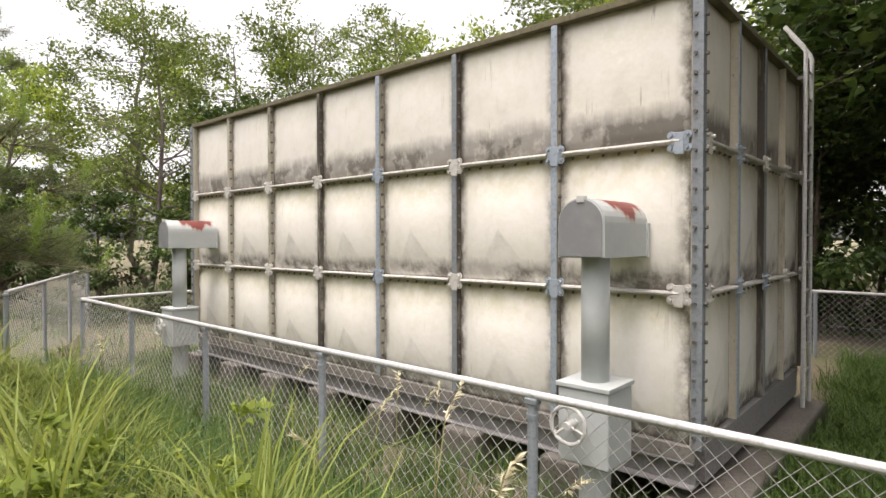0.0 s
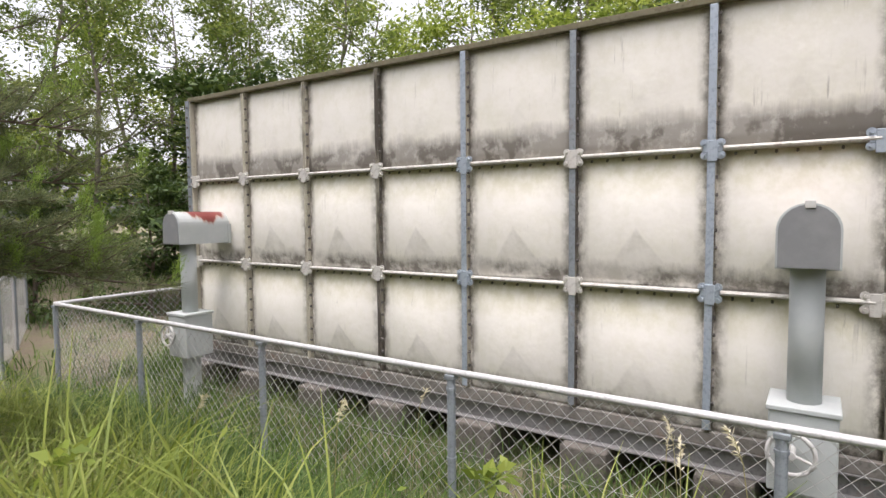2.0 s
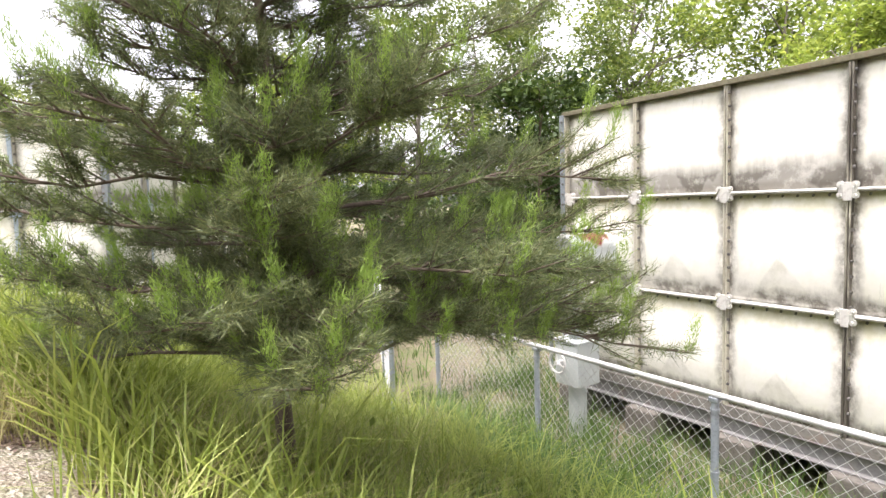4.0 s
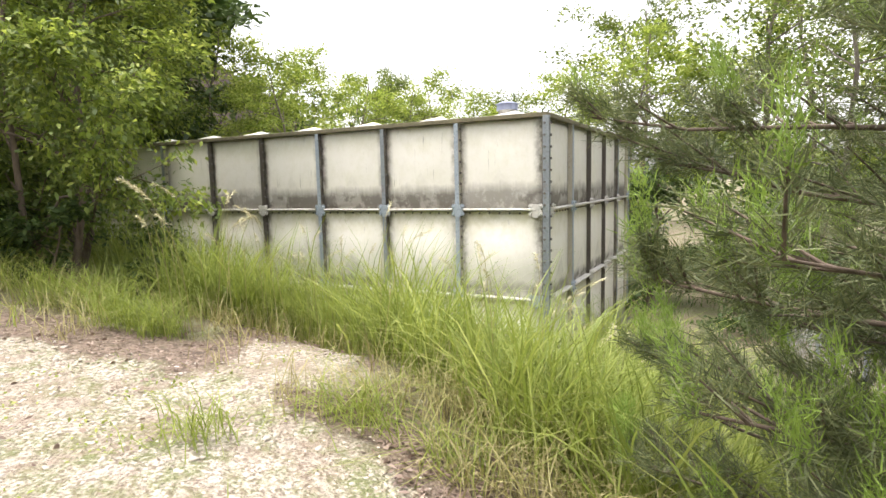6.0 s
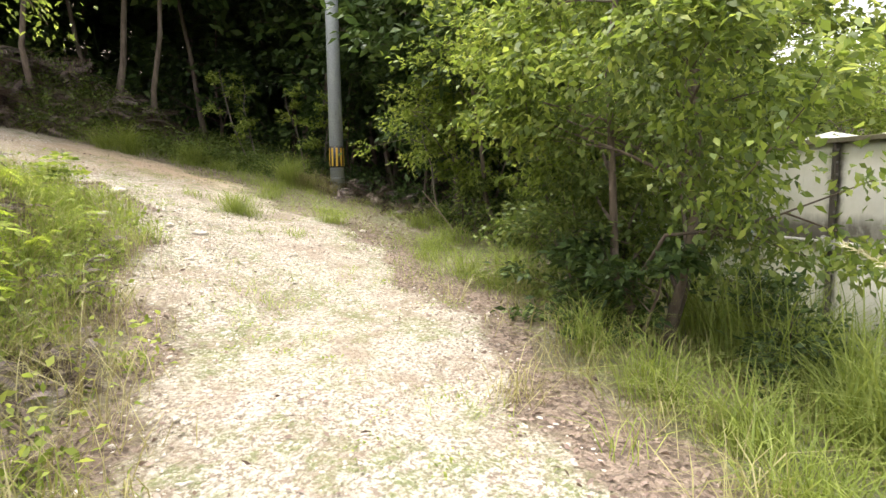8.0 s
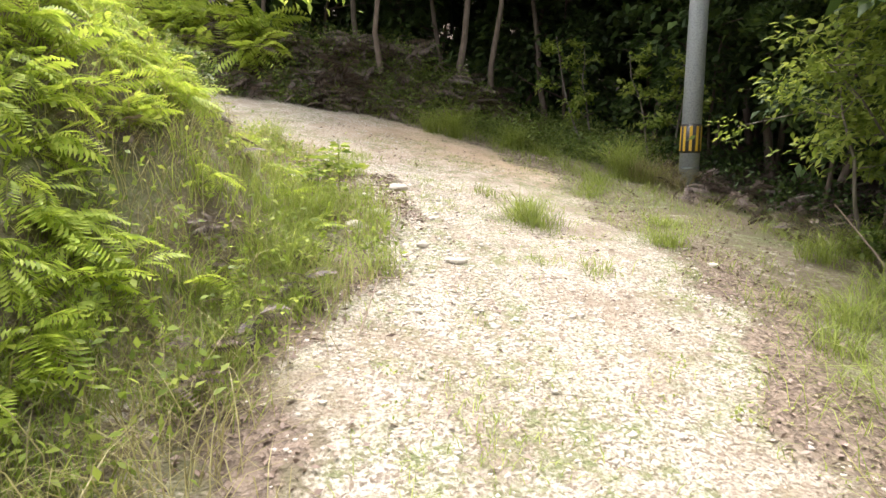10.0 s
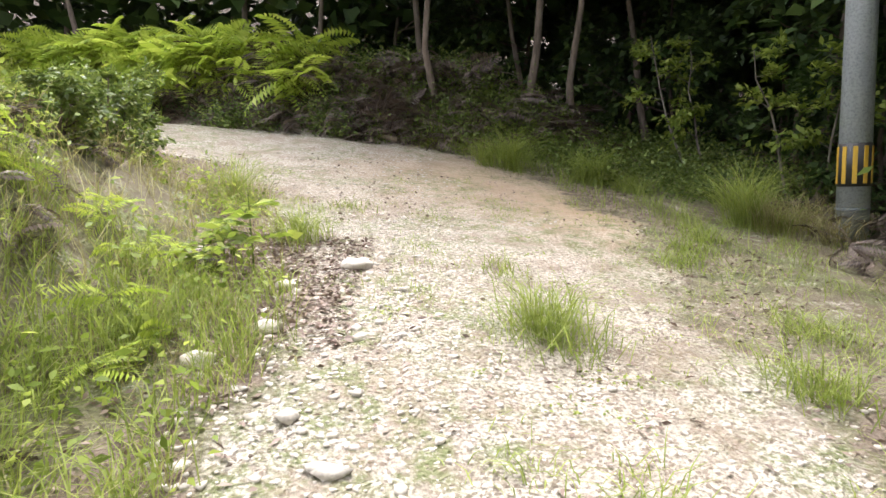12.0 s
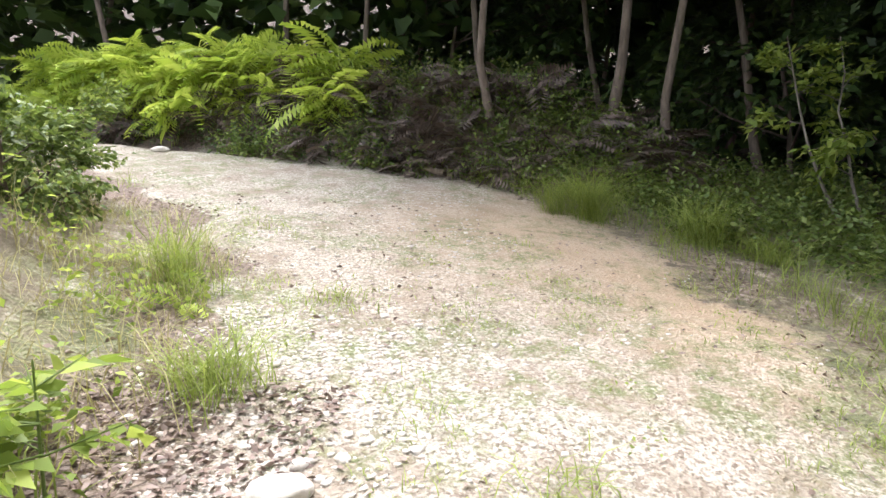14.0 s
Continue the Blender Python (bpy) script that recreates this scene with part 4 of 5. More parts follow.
spots = [(-5.5, 12.0, 1, 1.2), (-1.5, 12.5, 0, 1.2), (-3.5, 16.5, 1, 1.5), (0.8, 15.0, 2, 1.4), (-7.5, 16.0, 0, 1.5), (-11.5, 14.5, 1, 1.45),
         (-15.0, 12.5, 2, 1.4), (-18.0, 9.5, 0, 1.3), (-19.5, 4.5, 2, 1.15), (-14.5, 7.5, 3, 1.1), (-10.8, 8.9, 3, 0.9), (-20.5, 0.5, 1, 1.0),
         (-15.5, 2.5, 2, 1.0), (-22.0, 7.0, 1, 1.4), (-24.0, 2.0, 0, 1.2), (-22.5, -3.5, 1, 0.7), (-24.5, -7.0, 0, 0.65), (-21.0, -7.5, 1, 0.6), (-26.0, -10.0, 1, 0.75),
         (-29.0, -4.5, 1, 0.85), (-30.0, -8.5, 1, 0.8), (-27.0, -1.5, 0, 0.85), (-26.0, -6.0, 1, 0.7), (-19.5, -13.6, 1, 0.8), (-21.5, -14.2, 3, 1.1), (-23.5, -12.5, 1, 0.9), (-25.0, -14.0, 3, 1.2), (-20.5, -15.5, 3, 1.2), (-24.0, -16.5, 3, 1.5), (-27.0, -15.5, 1, 1.2), (-19.0, -9.8, 1, 0.55), (-17.5, -8.8, 1, 0.5), (-29.0, 0.5, 1, 1.1), (-16.8, -12.0, 0, 0.7),
         (-17.0, 14.5, 1, 1.5), (-13.0, 18.0, 0, 1.6), (-8.0, 20.0, 2, 1.7), (-20.0, 12.0, 2, 1.5), (-3.0, 21.0, 0, 1.7), (-9.5, 9.6, 3, 0.85), (-6.5, 10.0, 3, 0.8), (-13.0, 3.6, 3, 0.62), (-12.2, 6.6, 3, 0.8), (-3.6, 10.5, 3, 0.8), (-0.8, 10.2, 3, 0.9),
         (3.0, 15.5, 0, 1.4), (7.0, 15.0, 1, 1.5), (10.5, 12.0, 0, 1.4), (10.0, 6.5, 3, 1.5), (-14.2, 0.9, 3, 0.6), (-16.6, -0.6, 3, 0.7), (-12.4, 2.4, 3, 0.5), (-18.2, -1.8, 3, 0.8), (-11.0, 3.6, 3, 0.42), (-15.6, -3.0, 3, 0.55)]
for x, y, k, s in spots:
    copy_thing(proto[k], placed(x, y, s * rt.uniform(0.93, 1.07), rt.uniform(0, 360)))

# the wood beyond the track: bare lower stems under a closed canopy
wproto = [
    make_tree("tree", "thin bare-stemmed tree of the dark wood", "tree", placed(-10.7, -23.2, 1.0, 180), M_DBARK, M_LEAFD, WOOD, seed=31, height=9.5, spread=3.0, n_leaf=3400, leaf=0.33, first=0.5, trunk_r=0.085, limbs=14),
    make_tree("tree", "thin leaning tree of the dark wood", "tree", placed(-11.6, -23.2), M_DBARK, M_LEAFD, WOOD, seed=38, height=9.0, spread=3.0, n_leaf=3400, leaf=0.33, first=0.45, trunk_r=0.075, limbs=14),
    make_tree("tree", "evergreen understorey tree of the dark wood", "tree", placed(-16.0, -15.0), M_DBARK, M_LEAFD, WOOD, seed=33, height=5.2, spread=2.2, n_leaf=3800, leaf=0.21, first=0.12, trunk_r=0.06),
    make_tree("tree", "light green understorey tree at the edge of the wood", "tree", placed(-12.4, -12.0), M_BARK, M_LEAFY, WOOD, seed=36, height=4.6, spread=1.7, n_leaf=9500, leaf=0.095, first=0.2, trunk_r=0.045),
]
wspots = [(-14.8, -21.2, 1, 1.1), (-9.05, -22.9, 1, 0.85), (-13.8, -24.8, 0, 1.1), (-11.5, -26.5, 1, 1.1), (-9.0, -26.5, 0, 1.1), (-6.5, -26.8, 1, 1.0), (-4.0, -27.5, 0, 1.1),
          (-15.8, -19.0, 0, 1.0), (-15.0, -17.0, 1, 0.95), (-14.0, -15.2, 0, 0.9), (-17.5, -17.5, 0, 1.1), (-17.5, -21.5, 1, 1.1), (-16.5, -24.0, 0, 1.1), (-14.0, -28.0, 1, 1.2), (-10.5, -29.5, 0, 1.2),
          (-7.0, -30.0, 1, 1.2), (-3.0, -30.5, 0, 1.2), (-19.5, -19.5, 1, 1.2), (-19.5, -23.5, 0, 1.2), (-18.0, -27.0, 0, 1.2), (-17.0, -14.0, 1, 1.0), (-19.5, -15.5, 0, 1.2), (-15.2, -12.4, 1, 0.9), (-18.5, -12.5, 0, 1.1),
          (-12.8, -13.3, 1, 0.62), (-13.3, -14.2, 3, 0.95), (-14.6, -16.8, 2, 0.8), (-14.8, -19.4, 2, 0.7), (-13.6, -11.6, 3, 1.2), (-15.6, -12.4, 2, 0.85), (-16.5, -19.8, 2, 1.1), (-18.5, -17.0, 2, 1.3), (-17.5, -22.8, 2, 1.2), (-14.8, -26.0, 2, 1.1), (-11.8, -28.2, 2, 1.3), (-8.0, -28.5, 2, 1.2),
          (-0.5, -26.5, 1, 1.0), (1.5, -29.0, 0, 1.1), (3.5, -25.0, 2, 1.2), (-21.5, -21.5, 2, 1.6), (-22.0, -17.5, 2, 1.6), (-20.5, -26.0, 2, 1.6), (-16.0, -30.0, 2, 1.6), (-11.0, -32.0, 2, 1.6), (-6.0, -33.0, 2, 1.6), (-21.5, -13.5, 2, 1.6),
          # the ones near x 4 to 5 are unseen, added to shade the enclosure
          (4.9, 0.9, 0, 0.95), (5.2, 3.8, 1, 1.0), (2.2, 9.3, 0, 0.9), (4.0, 8.8, 1, 0.95), (5.8, 9.8, 0, 1.0), (3.2, 11.5, 1, 1.1), (1.2, 11.3, 0, 1.1), (7.5, 8.0, 1, 1.0), (7.6, 10.8, 2, 1.6), (9.0, 8.8, 0, 1.1), (5.5, 6.4, 1, 0.9), (7.0, 4.0, 0, 0.95), (0.0, 12.6, 2, 1.3), (4.4, 5.0, 0, 0.85), (4.3, 2.6, 1, 0.85), (-1.4, 10.8, 2, 0.9)]
for x, y, k, s in wspots:
    copy_thing(wproto[k], placed(x, y, s * rt.uniform(0.93, 1.07), rt.uniform(0, 360)))

# the depth of the wood: foliage too far in to tell tree from tree, and canopies added for shade
rw = np.random.default_rng(314)
n = 42000
wa = rw.uniform(0, 1, n)
wx = np.where(wa < 0.45, rw.uniform(-22, 12, n), np.where(wa < 0.75, rw.uniform(-27, -18.5, n), rw.uniform(1.0, 16, n)))
wy = np.where(wa < 0.45, rw.uniform(-36, -27.5, n), np.where(wa < 0.75, rw.uniform(-34, -15.0, n), rw.uniform(13, 20, n)))
ring = wa > 0.86
ra = rw.uniform(0, 1, n)
wx = np.where(ring, np.where(ra < 0.6, rw.uniform(-42, 10, n), rw.uniform(-44, -36, n)), wx)
wy = np.where(ring, np.where(ra < 0.6, rw.uniform(24, 30, n), rw.uniform(-14, 26, n)), wy)
wz = ground_z(wx, wy) + rw.uniform(0, 1, n) ** 0.8 * np.where(ring, 6.0, 9.5)
# leaf canopy added over the wood to block the sky and darken it
cx, cy = rw.uniform(-27, 6, 14000), rw.uniform(-36, -15.0, 14000)
ok = ((cx < -13.5) | (cy < -25.0)) & (cx + cy < -29)
cx, cy = cx[ok], cy[ok]
cz = ground_z(np.clip(cx, -16, 6), np.clip(cy, -26, 0)) + rw.uniform(6.5, 10.0, len(cx))
# unseen leaf canopy added right of the tank to shade that side
ex, ey = rw.uniform(0.8, 16, 11500), rw.uniform(-1.2, 20, 11500)
ez = rw.uniform(5.2, 9.0, 11500)
wc = np.column_stack((np.concatenate((wx, cx, ex)), np.concatenate((wy, cy, ey)), np.concatenate((wz, cz, ez))))
stuff("far_woods", leaves(rw, wc, 0.75, 0.42), M_LEAFD, "dark closed foliage deep in the wood, plus added shade canopy", "woods")

# the rounded evergreen by the far tank
def bushy_evergreen(x, y):
    """Dark old leaves inside, bright new leaves on the outer twigs."""
    ob = thing("tree", "bushy dark evergreen with yellow-green new leaves beside the track", "tree", placed(x, y))
    shape = dict(seed=41, height=5.4, spread=1.42, trunk_r=0.04, first=0.06, limbs=42, stems=3, leaf=0.078)
    w, old = tree_parts(n_leaf=24000, **shape)
    part("trunk", np_mesh("trunk", *w), M_DBARK, ob)
    part("crown", np_mesh("crown", *old), M_LEAF, ob, "dark green old leaves")
    V = tree_parts(n_leaf=34000, **shape)[1][0].reshape(-1, 4, 3)
    mid = V[:, 0]
    rim = np.hypot(mid[:, 0], mid[:, 1]) / (1.75 - 0.16 * mid[:, 2]) + 0.10 * np.sin(5 * mid[:, 0] + 3 * mid[:, 2]) + 0.10 * np.sin(4 * mid[:, 1] - 4 * mid[:, 2])
    V = V[(rim > 0.60) & (mid[:, 2] > 1.3 + 0.5 * np.sin(3 * mid[:, 0] + 2 * mid[:, 1]))]
    part("new_leaves", np_mesh("new_leaves", V.reshape(-1, 3), np.arange(len(V) * 4).reshape(-1, 4)), M_LEAFY, ob, "yellow-green new leaves")


bushy_evergreen(-10.05, -9.75)
leaning = make_tree("tree", "broadleaf tree leaning over the fern bank", "tree", placed(-4.3, -12.6), M_DBARK, M_LEAF, seed=47, height=3.6, spread=1.9, n_leaf=6500, leaf=0.12, trunk_r=0.05, first=0.15, limbs=20)
lo_x, lo_y, lo_z = leaning.matrix_basis.translation
LIMB = np.array(((-4.3, -12.6, lo_z + 2.0), (-5.2, -13.4, 6.3), (-6.2, -14.2, 6.2), (-6.9, -14.75, 5.6), (-7.45, -15.05, 4.98))) - np.array((lo_x, lo_y, lo_z))
part("overhanging_limb", np_mesh("overhanging_limb", *tube(LIMB, (0.035, 0.028, 0.02, 0.012, 0.005), 6)), M_DBARK, leaning)
rl = np.random.default_rng(58)
tl = rl.uniform(0.45, 1.0, 520)
lc = np.column_stack([np.interp(tl, np.linspace(0, 1, 5), LIMB[:, i]) for i in range(3)]) + rl.normal(size=(520, 3)) * np.array((0.22, 0.2, 0.13))
part("overhanging_leaves", np_mesh("overhanging_leaves", *leaves(rl, lc, 0.08, 0.038, aim=np.array((-0.3, -0.3, -0.5)))), M_LEAFY, leaning, "pale green hanging leaves")
make_tree("shrub", "low dark evergreen shrub in the grass", "shrub", placed(-9.85, -9.9), M_DBARK, M_LEAFD, seed=42, height=0.9, spread=0.6, n_leaf=2500, leaf=0.09, trunk_r=0.02, first=0.1, limbs=14, stems=2)
for sx, sy, sc in ((-11.3, -11.1, 1.3), (-10.6, -8.9, 1.2), (-12.2, -12.5, 1.2), (-12.6, -13.9, 1.0), (-10.5, -10.6, 1.5), (-11.7, -11.9, 1.5)):
    make_tree("shrub", "low evergreen shrub at the edge of the wood", "shrub", placed(sx, sy), M_DBARK, M_LEAFD if sy > -10 else M_LEAF, seed=int(-sx * 10), height=0.9 * sc, spread=0.6 * sc, n_leaf=2400, leaf=0.075, trunk_r=0.02, first=0.1, limbs=14, stems=2)


for sx, sy, sh in ((-0.9, -3.2, 0.72), (-1.2, -3.0, 0.65), (-1.5, -3.3, 0.6), (-2.3, -3.55, 0.7), (-1.9, -2.8, 0.6)):
    make_tree("weed", "upright yellow-green leafy weed in the grass", "weed", placed(sx, sy), M_LEAF, M_LEAFY, "weeds on the slope", seed=int(-sx * 50), height=sh + 0.15, spread=0.2, n_leaf=260, leaf=0.088, trunk_r=0.006, first=0.2, limbs=10, stems=2)
for sx, sy, sh, sp in ((-5.5, -18.2, 0.75, 0.5), (-4.9, -19.2, 0.85, 0.6), (-5.8, -16.8, 0.65, 0.45)):
    make_tree("shrub", "small-leaved green shrub on the bank beside the track", "shrub", placed(sx, sy), M_DBARK, M_LEAF, seed=int(-sy * 10), height=sh, spread=sp, n_leaf=3500, leaf=0.07, trunk_r=0.02, first=0.08, limbs=18, stems=3)
for sx, sy, sh in ((-13.0, -20.8, 2.6), (-13.6, -19.4, 2.2), (-12.6, -14.0, 2.4), (-11.9, -11.6, 2.6)):
    make_tree("sapling", "thin leafy sapling at the edge of the wood", "sapling", placed(sx, sy), M_BARK, M_LEAFY, seed=int(-sy * 10), height=sh, spread=0.55, n_leaf=900, leaf=0.12, trunk_r=0.025, first=0.35, limbs=12, stems=2)


def pine(x, y, height):
    """Young pine: whorls of limbs, each twig with brushes of needles and pale upright shoots."""
    rng = np.random.default_rng(5)
    g = float(ground_z(x, y))
    ob = thing("pine_tree", "young pine with drooping needled limbs and pale shoots", "pine tree", pose(x, y, g))
    k = 9
    tr = np.column_stack((np.cumsum(rng.normal(size=k)) * 0.02, np.cumsum(rng.normal(size=k)) * 0.02, np.linspace(-0.2, height, k)))
    wood_p = [tube(tr, 0.055 * np.linspace(1.1, 0.15, k), 9)]
    tips, shoots = [], []
    z = 0.95
    while z < height - 0.3:
        reach = 2.05 * (1 - 0.62 * (z / height) ** 1.3)
        a0 = rng.uniform(0, 6.28)
        for i in range(8):
            a = a0 + i * 6.283 / 8 + rng.normal() * 0.3
            R = reach * rng.uniform(0.5, 1.12)
            tl = rng.uniform(0.02, 0.45) - (0.22 if math.sin(a) > 0.5 and z < 1.6 else 0.0)
            # shorter limbs on the sides that face the trodden line
            if 0.75 * math.cos(a) - 0.66 * math.sin(a) > 0.45:
                R = min(R, 1.25)
            elif -0.3 * math.cos(a) - 0.95 * math.sin(a) > 0.35:
                R = min(R, 1.35 if z < 1.7 else 1.6)
            elif math.cos(a) * 0.4 + math.sin(a) * 0.9 > 0.5 and z < 1.9:
                R = max(R, reach * 0.9)
            p = np.array((np.interp(z, tr[:, 2], tr[:, 0]), np.interp(z, tr[:, 2], tr[:, 1]), z + rng.normal() * 0.06))
            dirn = np.array((math.cos(a), math.sin(a), 0.0))
            L = [p + dirn * R * t + np.array((0, 0, R * (tl * t - 0.34 * t * t + 0.26 * t ** 3))) + rng.normal(size=3) * 0.025 * (t > 0) for t in (0, 0.25, 0.5, 0.75, 1.0)]
            wood_p.append(tube(L, np.array((0.015, 0.012, 0.009, 0.007, 0.004)) * (1.2 - 0.5 * z / height), 5))
            toward = math.cos(a) * 0.4 + math.sin(a) * 0.9 > 0.35
            for j in range((36 if toward else 28) if z < 2.2 else 18):
                t = rng.uniform(0.04, 1.0)
                b = np.array([np.interp(t, (0, 0.25, 0.5, 0.75, 1.0), [q[c] for q in L]) for c in range(3)])
                sd = np.array((-dirn[1], dirn[0], 0)) * rng.choice((-1, 1))
                tw = dirn * rng.uniform(0.3, 1.0) + sd * rng.uniform(0.3, 1.0) + np.array((0, 0, rng.uniform(-0.1, 0.55)))
                tw /= np.linalg.norm(tw)
                ln = rng.uniform(0.16, 0.42) * (1.1 - 0.5 * t)
                e = b + tw * ln + np.array((0, 0, 0.05))
                wood_p.append(tube([b, e], (0.006, 0.003), 4))
                for u in (0.35, 0.6, 0.85, 1.0):
                    tips.append((b + (e - b) * u, tw))
                if rng.random() < 0.16:
                    shoots.append((e, tw))
            tips += [(L[-1], dirn), (L[-2], dirn)]
            shoots.append((L[-1], dirn))
        z += rng.uniform(0.26, 0.36)
    # the long drooping limbs on the side of the fence
    for z, a, R, sag in ((1.55, 1.25, 1.95, 0.10), (1.30, 1.02, 1.85, 0.22), (1.42, 0.80, 1.6, 0.12), (1.75, 1.05, 1.8, 0.02), (1.15, 1.35, 1.5, 0.15), (1.08, 1.0, 2.0, 0.16), (1.0, 1.2, 1.9, 0.12), (1.2, 0.65, 1.3, 0.14)):
        dirn = np.array((math.cos(a), math.sin(a), 0.0))
        L = [np.array((0, 0, z)) + dirn * R * t + np.array((0, 0, R * (0.10 * t - sag * t * t))) + rng.normal(size=3) * 0.03 * (t > 0) for t in (0, 0.25, 0.5, 0.75, 1.0)]
        wood_p.append(tube(L, (0.018, 0.015, 0.012, 0.008, 0.004), 6))
        for j in range(34):
            t = 0.25 + 0.75 * rng.uniform(0, 1) ** 0.8
            b = np.array([np.interp(t, (0, 0.25, 0.5, 0.75, 1.0), [q[c] for q in L]) for c in range(3)])
            tw = dirn * rng.uniform(0.4, 1.0) + np.array((-dirn[1], dirn[0], 0)) * rng.uniform(-0.9, 0.9) + np.array((0, 0, rng.uniform(-0.2, 0.6)))
            tw /= np.linalg.norm(tw)
            e = b + tw * rng.uniform(0.18, 0.42)
            wood_p.append(tube([b, e], (0.006, 0.003), 4))
            tips += [(b + (e - b) * u, tw) for u in (0.4, 0.6, 0.8, 1.0)]
            if rng.random() < 0.25:
                shoots.append((e, tw))
    part("trunk", np_mesh("trunk", *join(wood_p)), M_DBARK, ob)
    C, A = np.array([t[0] for t in tips]), np.array([t[1] for t in tips])
    m = 30

    def needles(C, A, m, ln, spread_out, w):
        n = len(C) * m
        c = np.repeat(C, m, 0) + rng.normal(size=(n, 3)) * 0.018
        d = np.repeat(A, m, 0) * 0.75 + rng.normal(size=(n, 3)) * spread_out + np.array((0, 0, 0.15))
        d /= np.linalg.norm(d, axis=1)[:, None]
        s = np.cross(d, rng.normal(size=(n, 3)))
        s /= np.linalg.norm(s, axis=1)[:, None]
        l = (ln * rng.uniform(0.7, 1.2, n))[:, None]
        V = np.stack((c - s * w, c + s * w, c + d * l), 1).reshape(-1, 3)
        return V, np.arange(n * 3).reshape(-1, 3)

    part("needles", np_mesh("needles", *needles(C, A, m, 0.088, 0.60, 0.0022)), M_NEEDLE, ob, "grey-green pine needles")
    S, D = np.array([t[0] for t in shoots]), np.array([t[1] for t in shoots])
    up = D * 0.35 + np.array((0, 0, 1.0))
    up /= np.linalg.norm(up, axis=1)[:, None]
    SC = np.concatenate([S + up * h for h in np.linspace(0, 0.17, 8)])
    part("new_growth", np_mesh("new_growth", *needles(SC, np.tile(up, (8, 1)), 22, 0.048, 0.45, 0.0021)), M_SHOOT, ob, "pale green new shoots")


pine(-5.2, -4.15, 4.3)


# ---------------------------------------------------------------- grass
def clumps(rng, centres, per, radius, height, width, lean):
    n = len(centres)
    hh = np.repeat(height * rng.uniform(0.65, 1.25, n), per)
    r = np.repeat(np.asarray(centres), per, 0) + np.column_stack((rng.normal(size=(n * per, 2)) * radius, np.zeros(n * per)))
    r[:, 2] = gz(r[:, 0], r[:, 1]) - 0.01
    return blades(rng, r, hh, width, lean, height < 0.45)


PXY = np.array([(e[0], e[1]) for _, e, _, _ in PATH])


def clear_of_walk(x, y, gap):
    """Keeps the walked line free, interpolated along its rows."""
    t = np.linspace(0, len(PXY) - 1, 200)
    px, py = np.interp(t, np.arange(len(PXY)), PXY[:, 0]), np.interp(t, np.arange(len(PXY)), PXY[:, 1])
    d = np.min((x[:, None] - px) ** 2 + (y[:, None] - py) ** 2, 1)
    return d > gap * gap


def scatter(rng, n, x0, x1, y0, y1, cond=None, gap=0.0):
    x, y = rng.uniform(x0, x1, n), rng.uniform(y0, y1, n)
    ok = np.ones(n, bool)
    if gap:
        ok &= clear_of_walk(x, y, gap)
    if cond is not None:
        ok &= cond(x, y)
    return np.column_stack((x, y, np.zeros(n)))[ok]


def patchy(x, y, s, cut, off=0.0):
    return np.array([noise.noise((a * s, b * s, 9.0 + off)) for a, b in zip(x, y)]) > cut


def off_tank(x, y):
    c, s = math.cos(radians(TB_TURN)), math.sin(radians(TB_TURN))
    u = (x - TB_AT[0]) * s - (y - TB_AT[1]) * c
    v = -((x - TB_AT[0]) * c + (y - TB_AT[1]) * s)
    inB = (u < 0.25) & (v > -0.3) & (v < 8.4)
    inA = (x > -7.3) & (x < 0.45) & (y > -0.05) & (y < 4.8)
    return ~(inA | inB)


rg = np.random.default_rng(77)
def from_tank(x, y):
    return (x - TB_AT[0]) * math.sin(radians(TB_TURN)) - (y - TB_AT[1]) * math.cos(radians(TB_TURN))


off_road = lambda x, y: (on_track(x, y) < 0.25) & off_tank(x, y)

# inside the fence: short lush grass
c = scatter(rg, 2600, 0.25, 3.7, -1.0, 7.3)
stuff("grass_patch", clumps(rg, c, 16, 0.08, 0.30, 0.010, 0.9), M_GRASSD, "dense dark grass beside the tank", "grass")
c = scatter(rg, 3000, -8.4, 3.6, -1.5, 7.3, lambda x, y: off_tank(x, y) & ((y < 1.0) | (x > 0) | (x < -7)))
stuff("grass_patch", clumps(rg, c, 18, 0.09, 0.36, 0.008, 0.7), M_GRASSD, "short lush green grass inside the fence", "grass")
# the slope between the walk and the fence
slope = lambda x, y: off_road(x, y)
c = scatter(rg, 1000, -7.0, 4.5, -4.6, -2.0, slope, 0.85)
stuff("grass_patch", clumps(rg, c, 15, 0.08, 0.50, 0.009, 0.8), M_GRASS, "uncut green grass on the slope", "grass")
c = scatter(rg, 900, -7.5, 4.2, -2.6, -1.15, slope)
stuff("grass_patch", clumps(rg, c, 16, 0.08, 0.40, 0.008, 0.8), M_GRASSD, "deep green grass along the fence", "grass")
c = scatter(rg, 560, -7.0, 4.5, -4.8, -2.0, lambda x, y: slope(x, y) & patchy(x, y, 0.8, 0.0), 0.75)
stuff("dry_grass_patch", clumps(rg, c, 16, 0.10, 0.44, 0.006, 1.1), M_STRAW, "dry straw-coloured grass on the slope", "grass")
tall = np.array(((-0.35, -2.95), (-0.55, -2.75), (-0.1, -2.9), (-0.75, -2.6), (-1.1, -2.4), (-2.2, -3.0), (-2.9, -3.3), (-1.6, -3.1), (-3.4, -2.6)))
tall = np.concatenate((tall, np.array(((-4.7, -4.7), (-4.95, -4.95), (-4.4, -4.35), (-5.6, -4.95), (-6.0, -5.1), (-5.2, -5.05), (-6.3, -4.9), (-4.2, -4.0)))))
c = np.column_stack((tall, np.zeros(len(tall))))
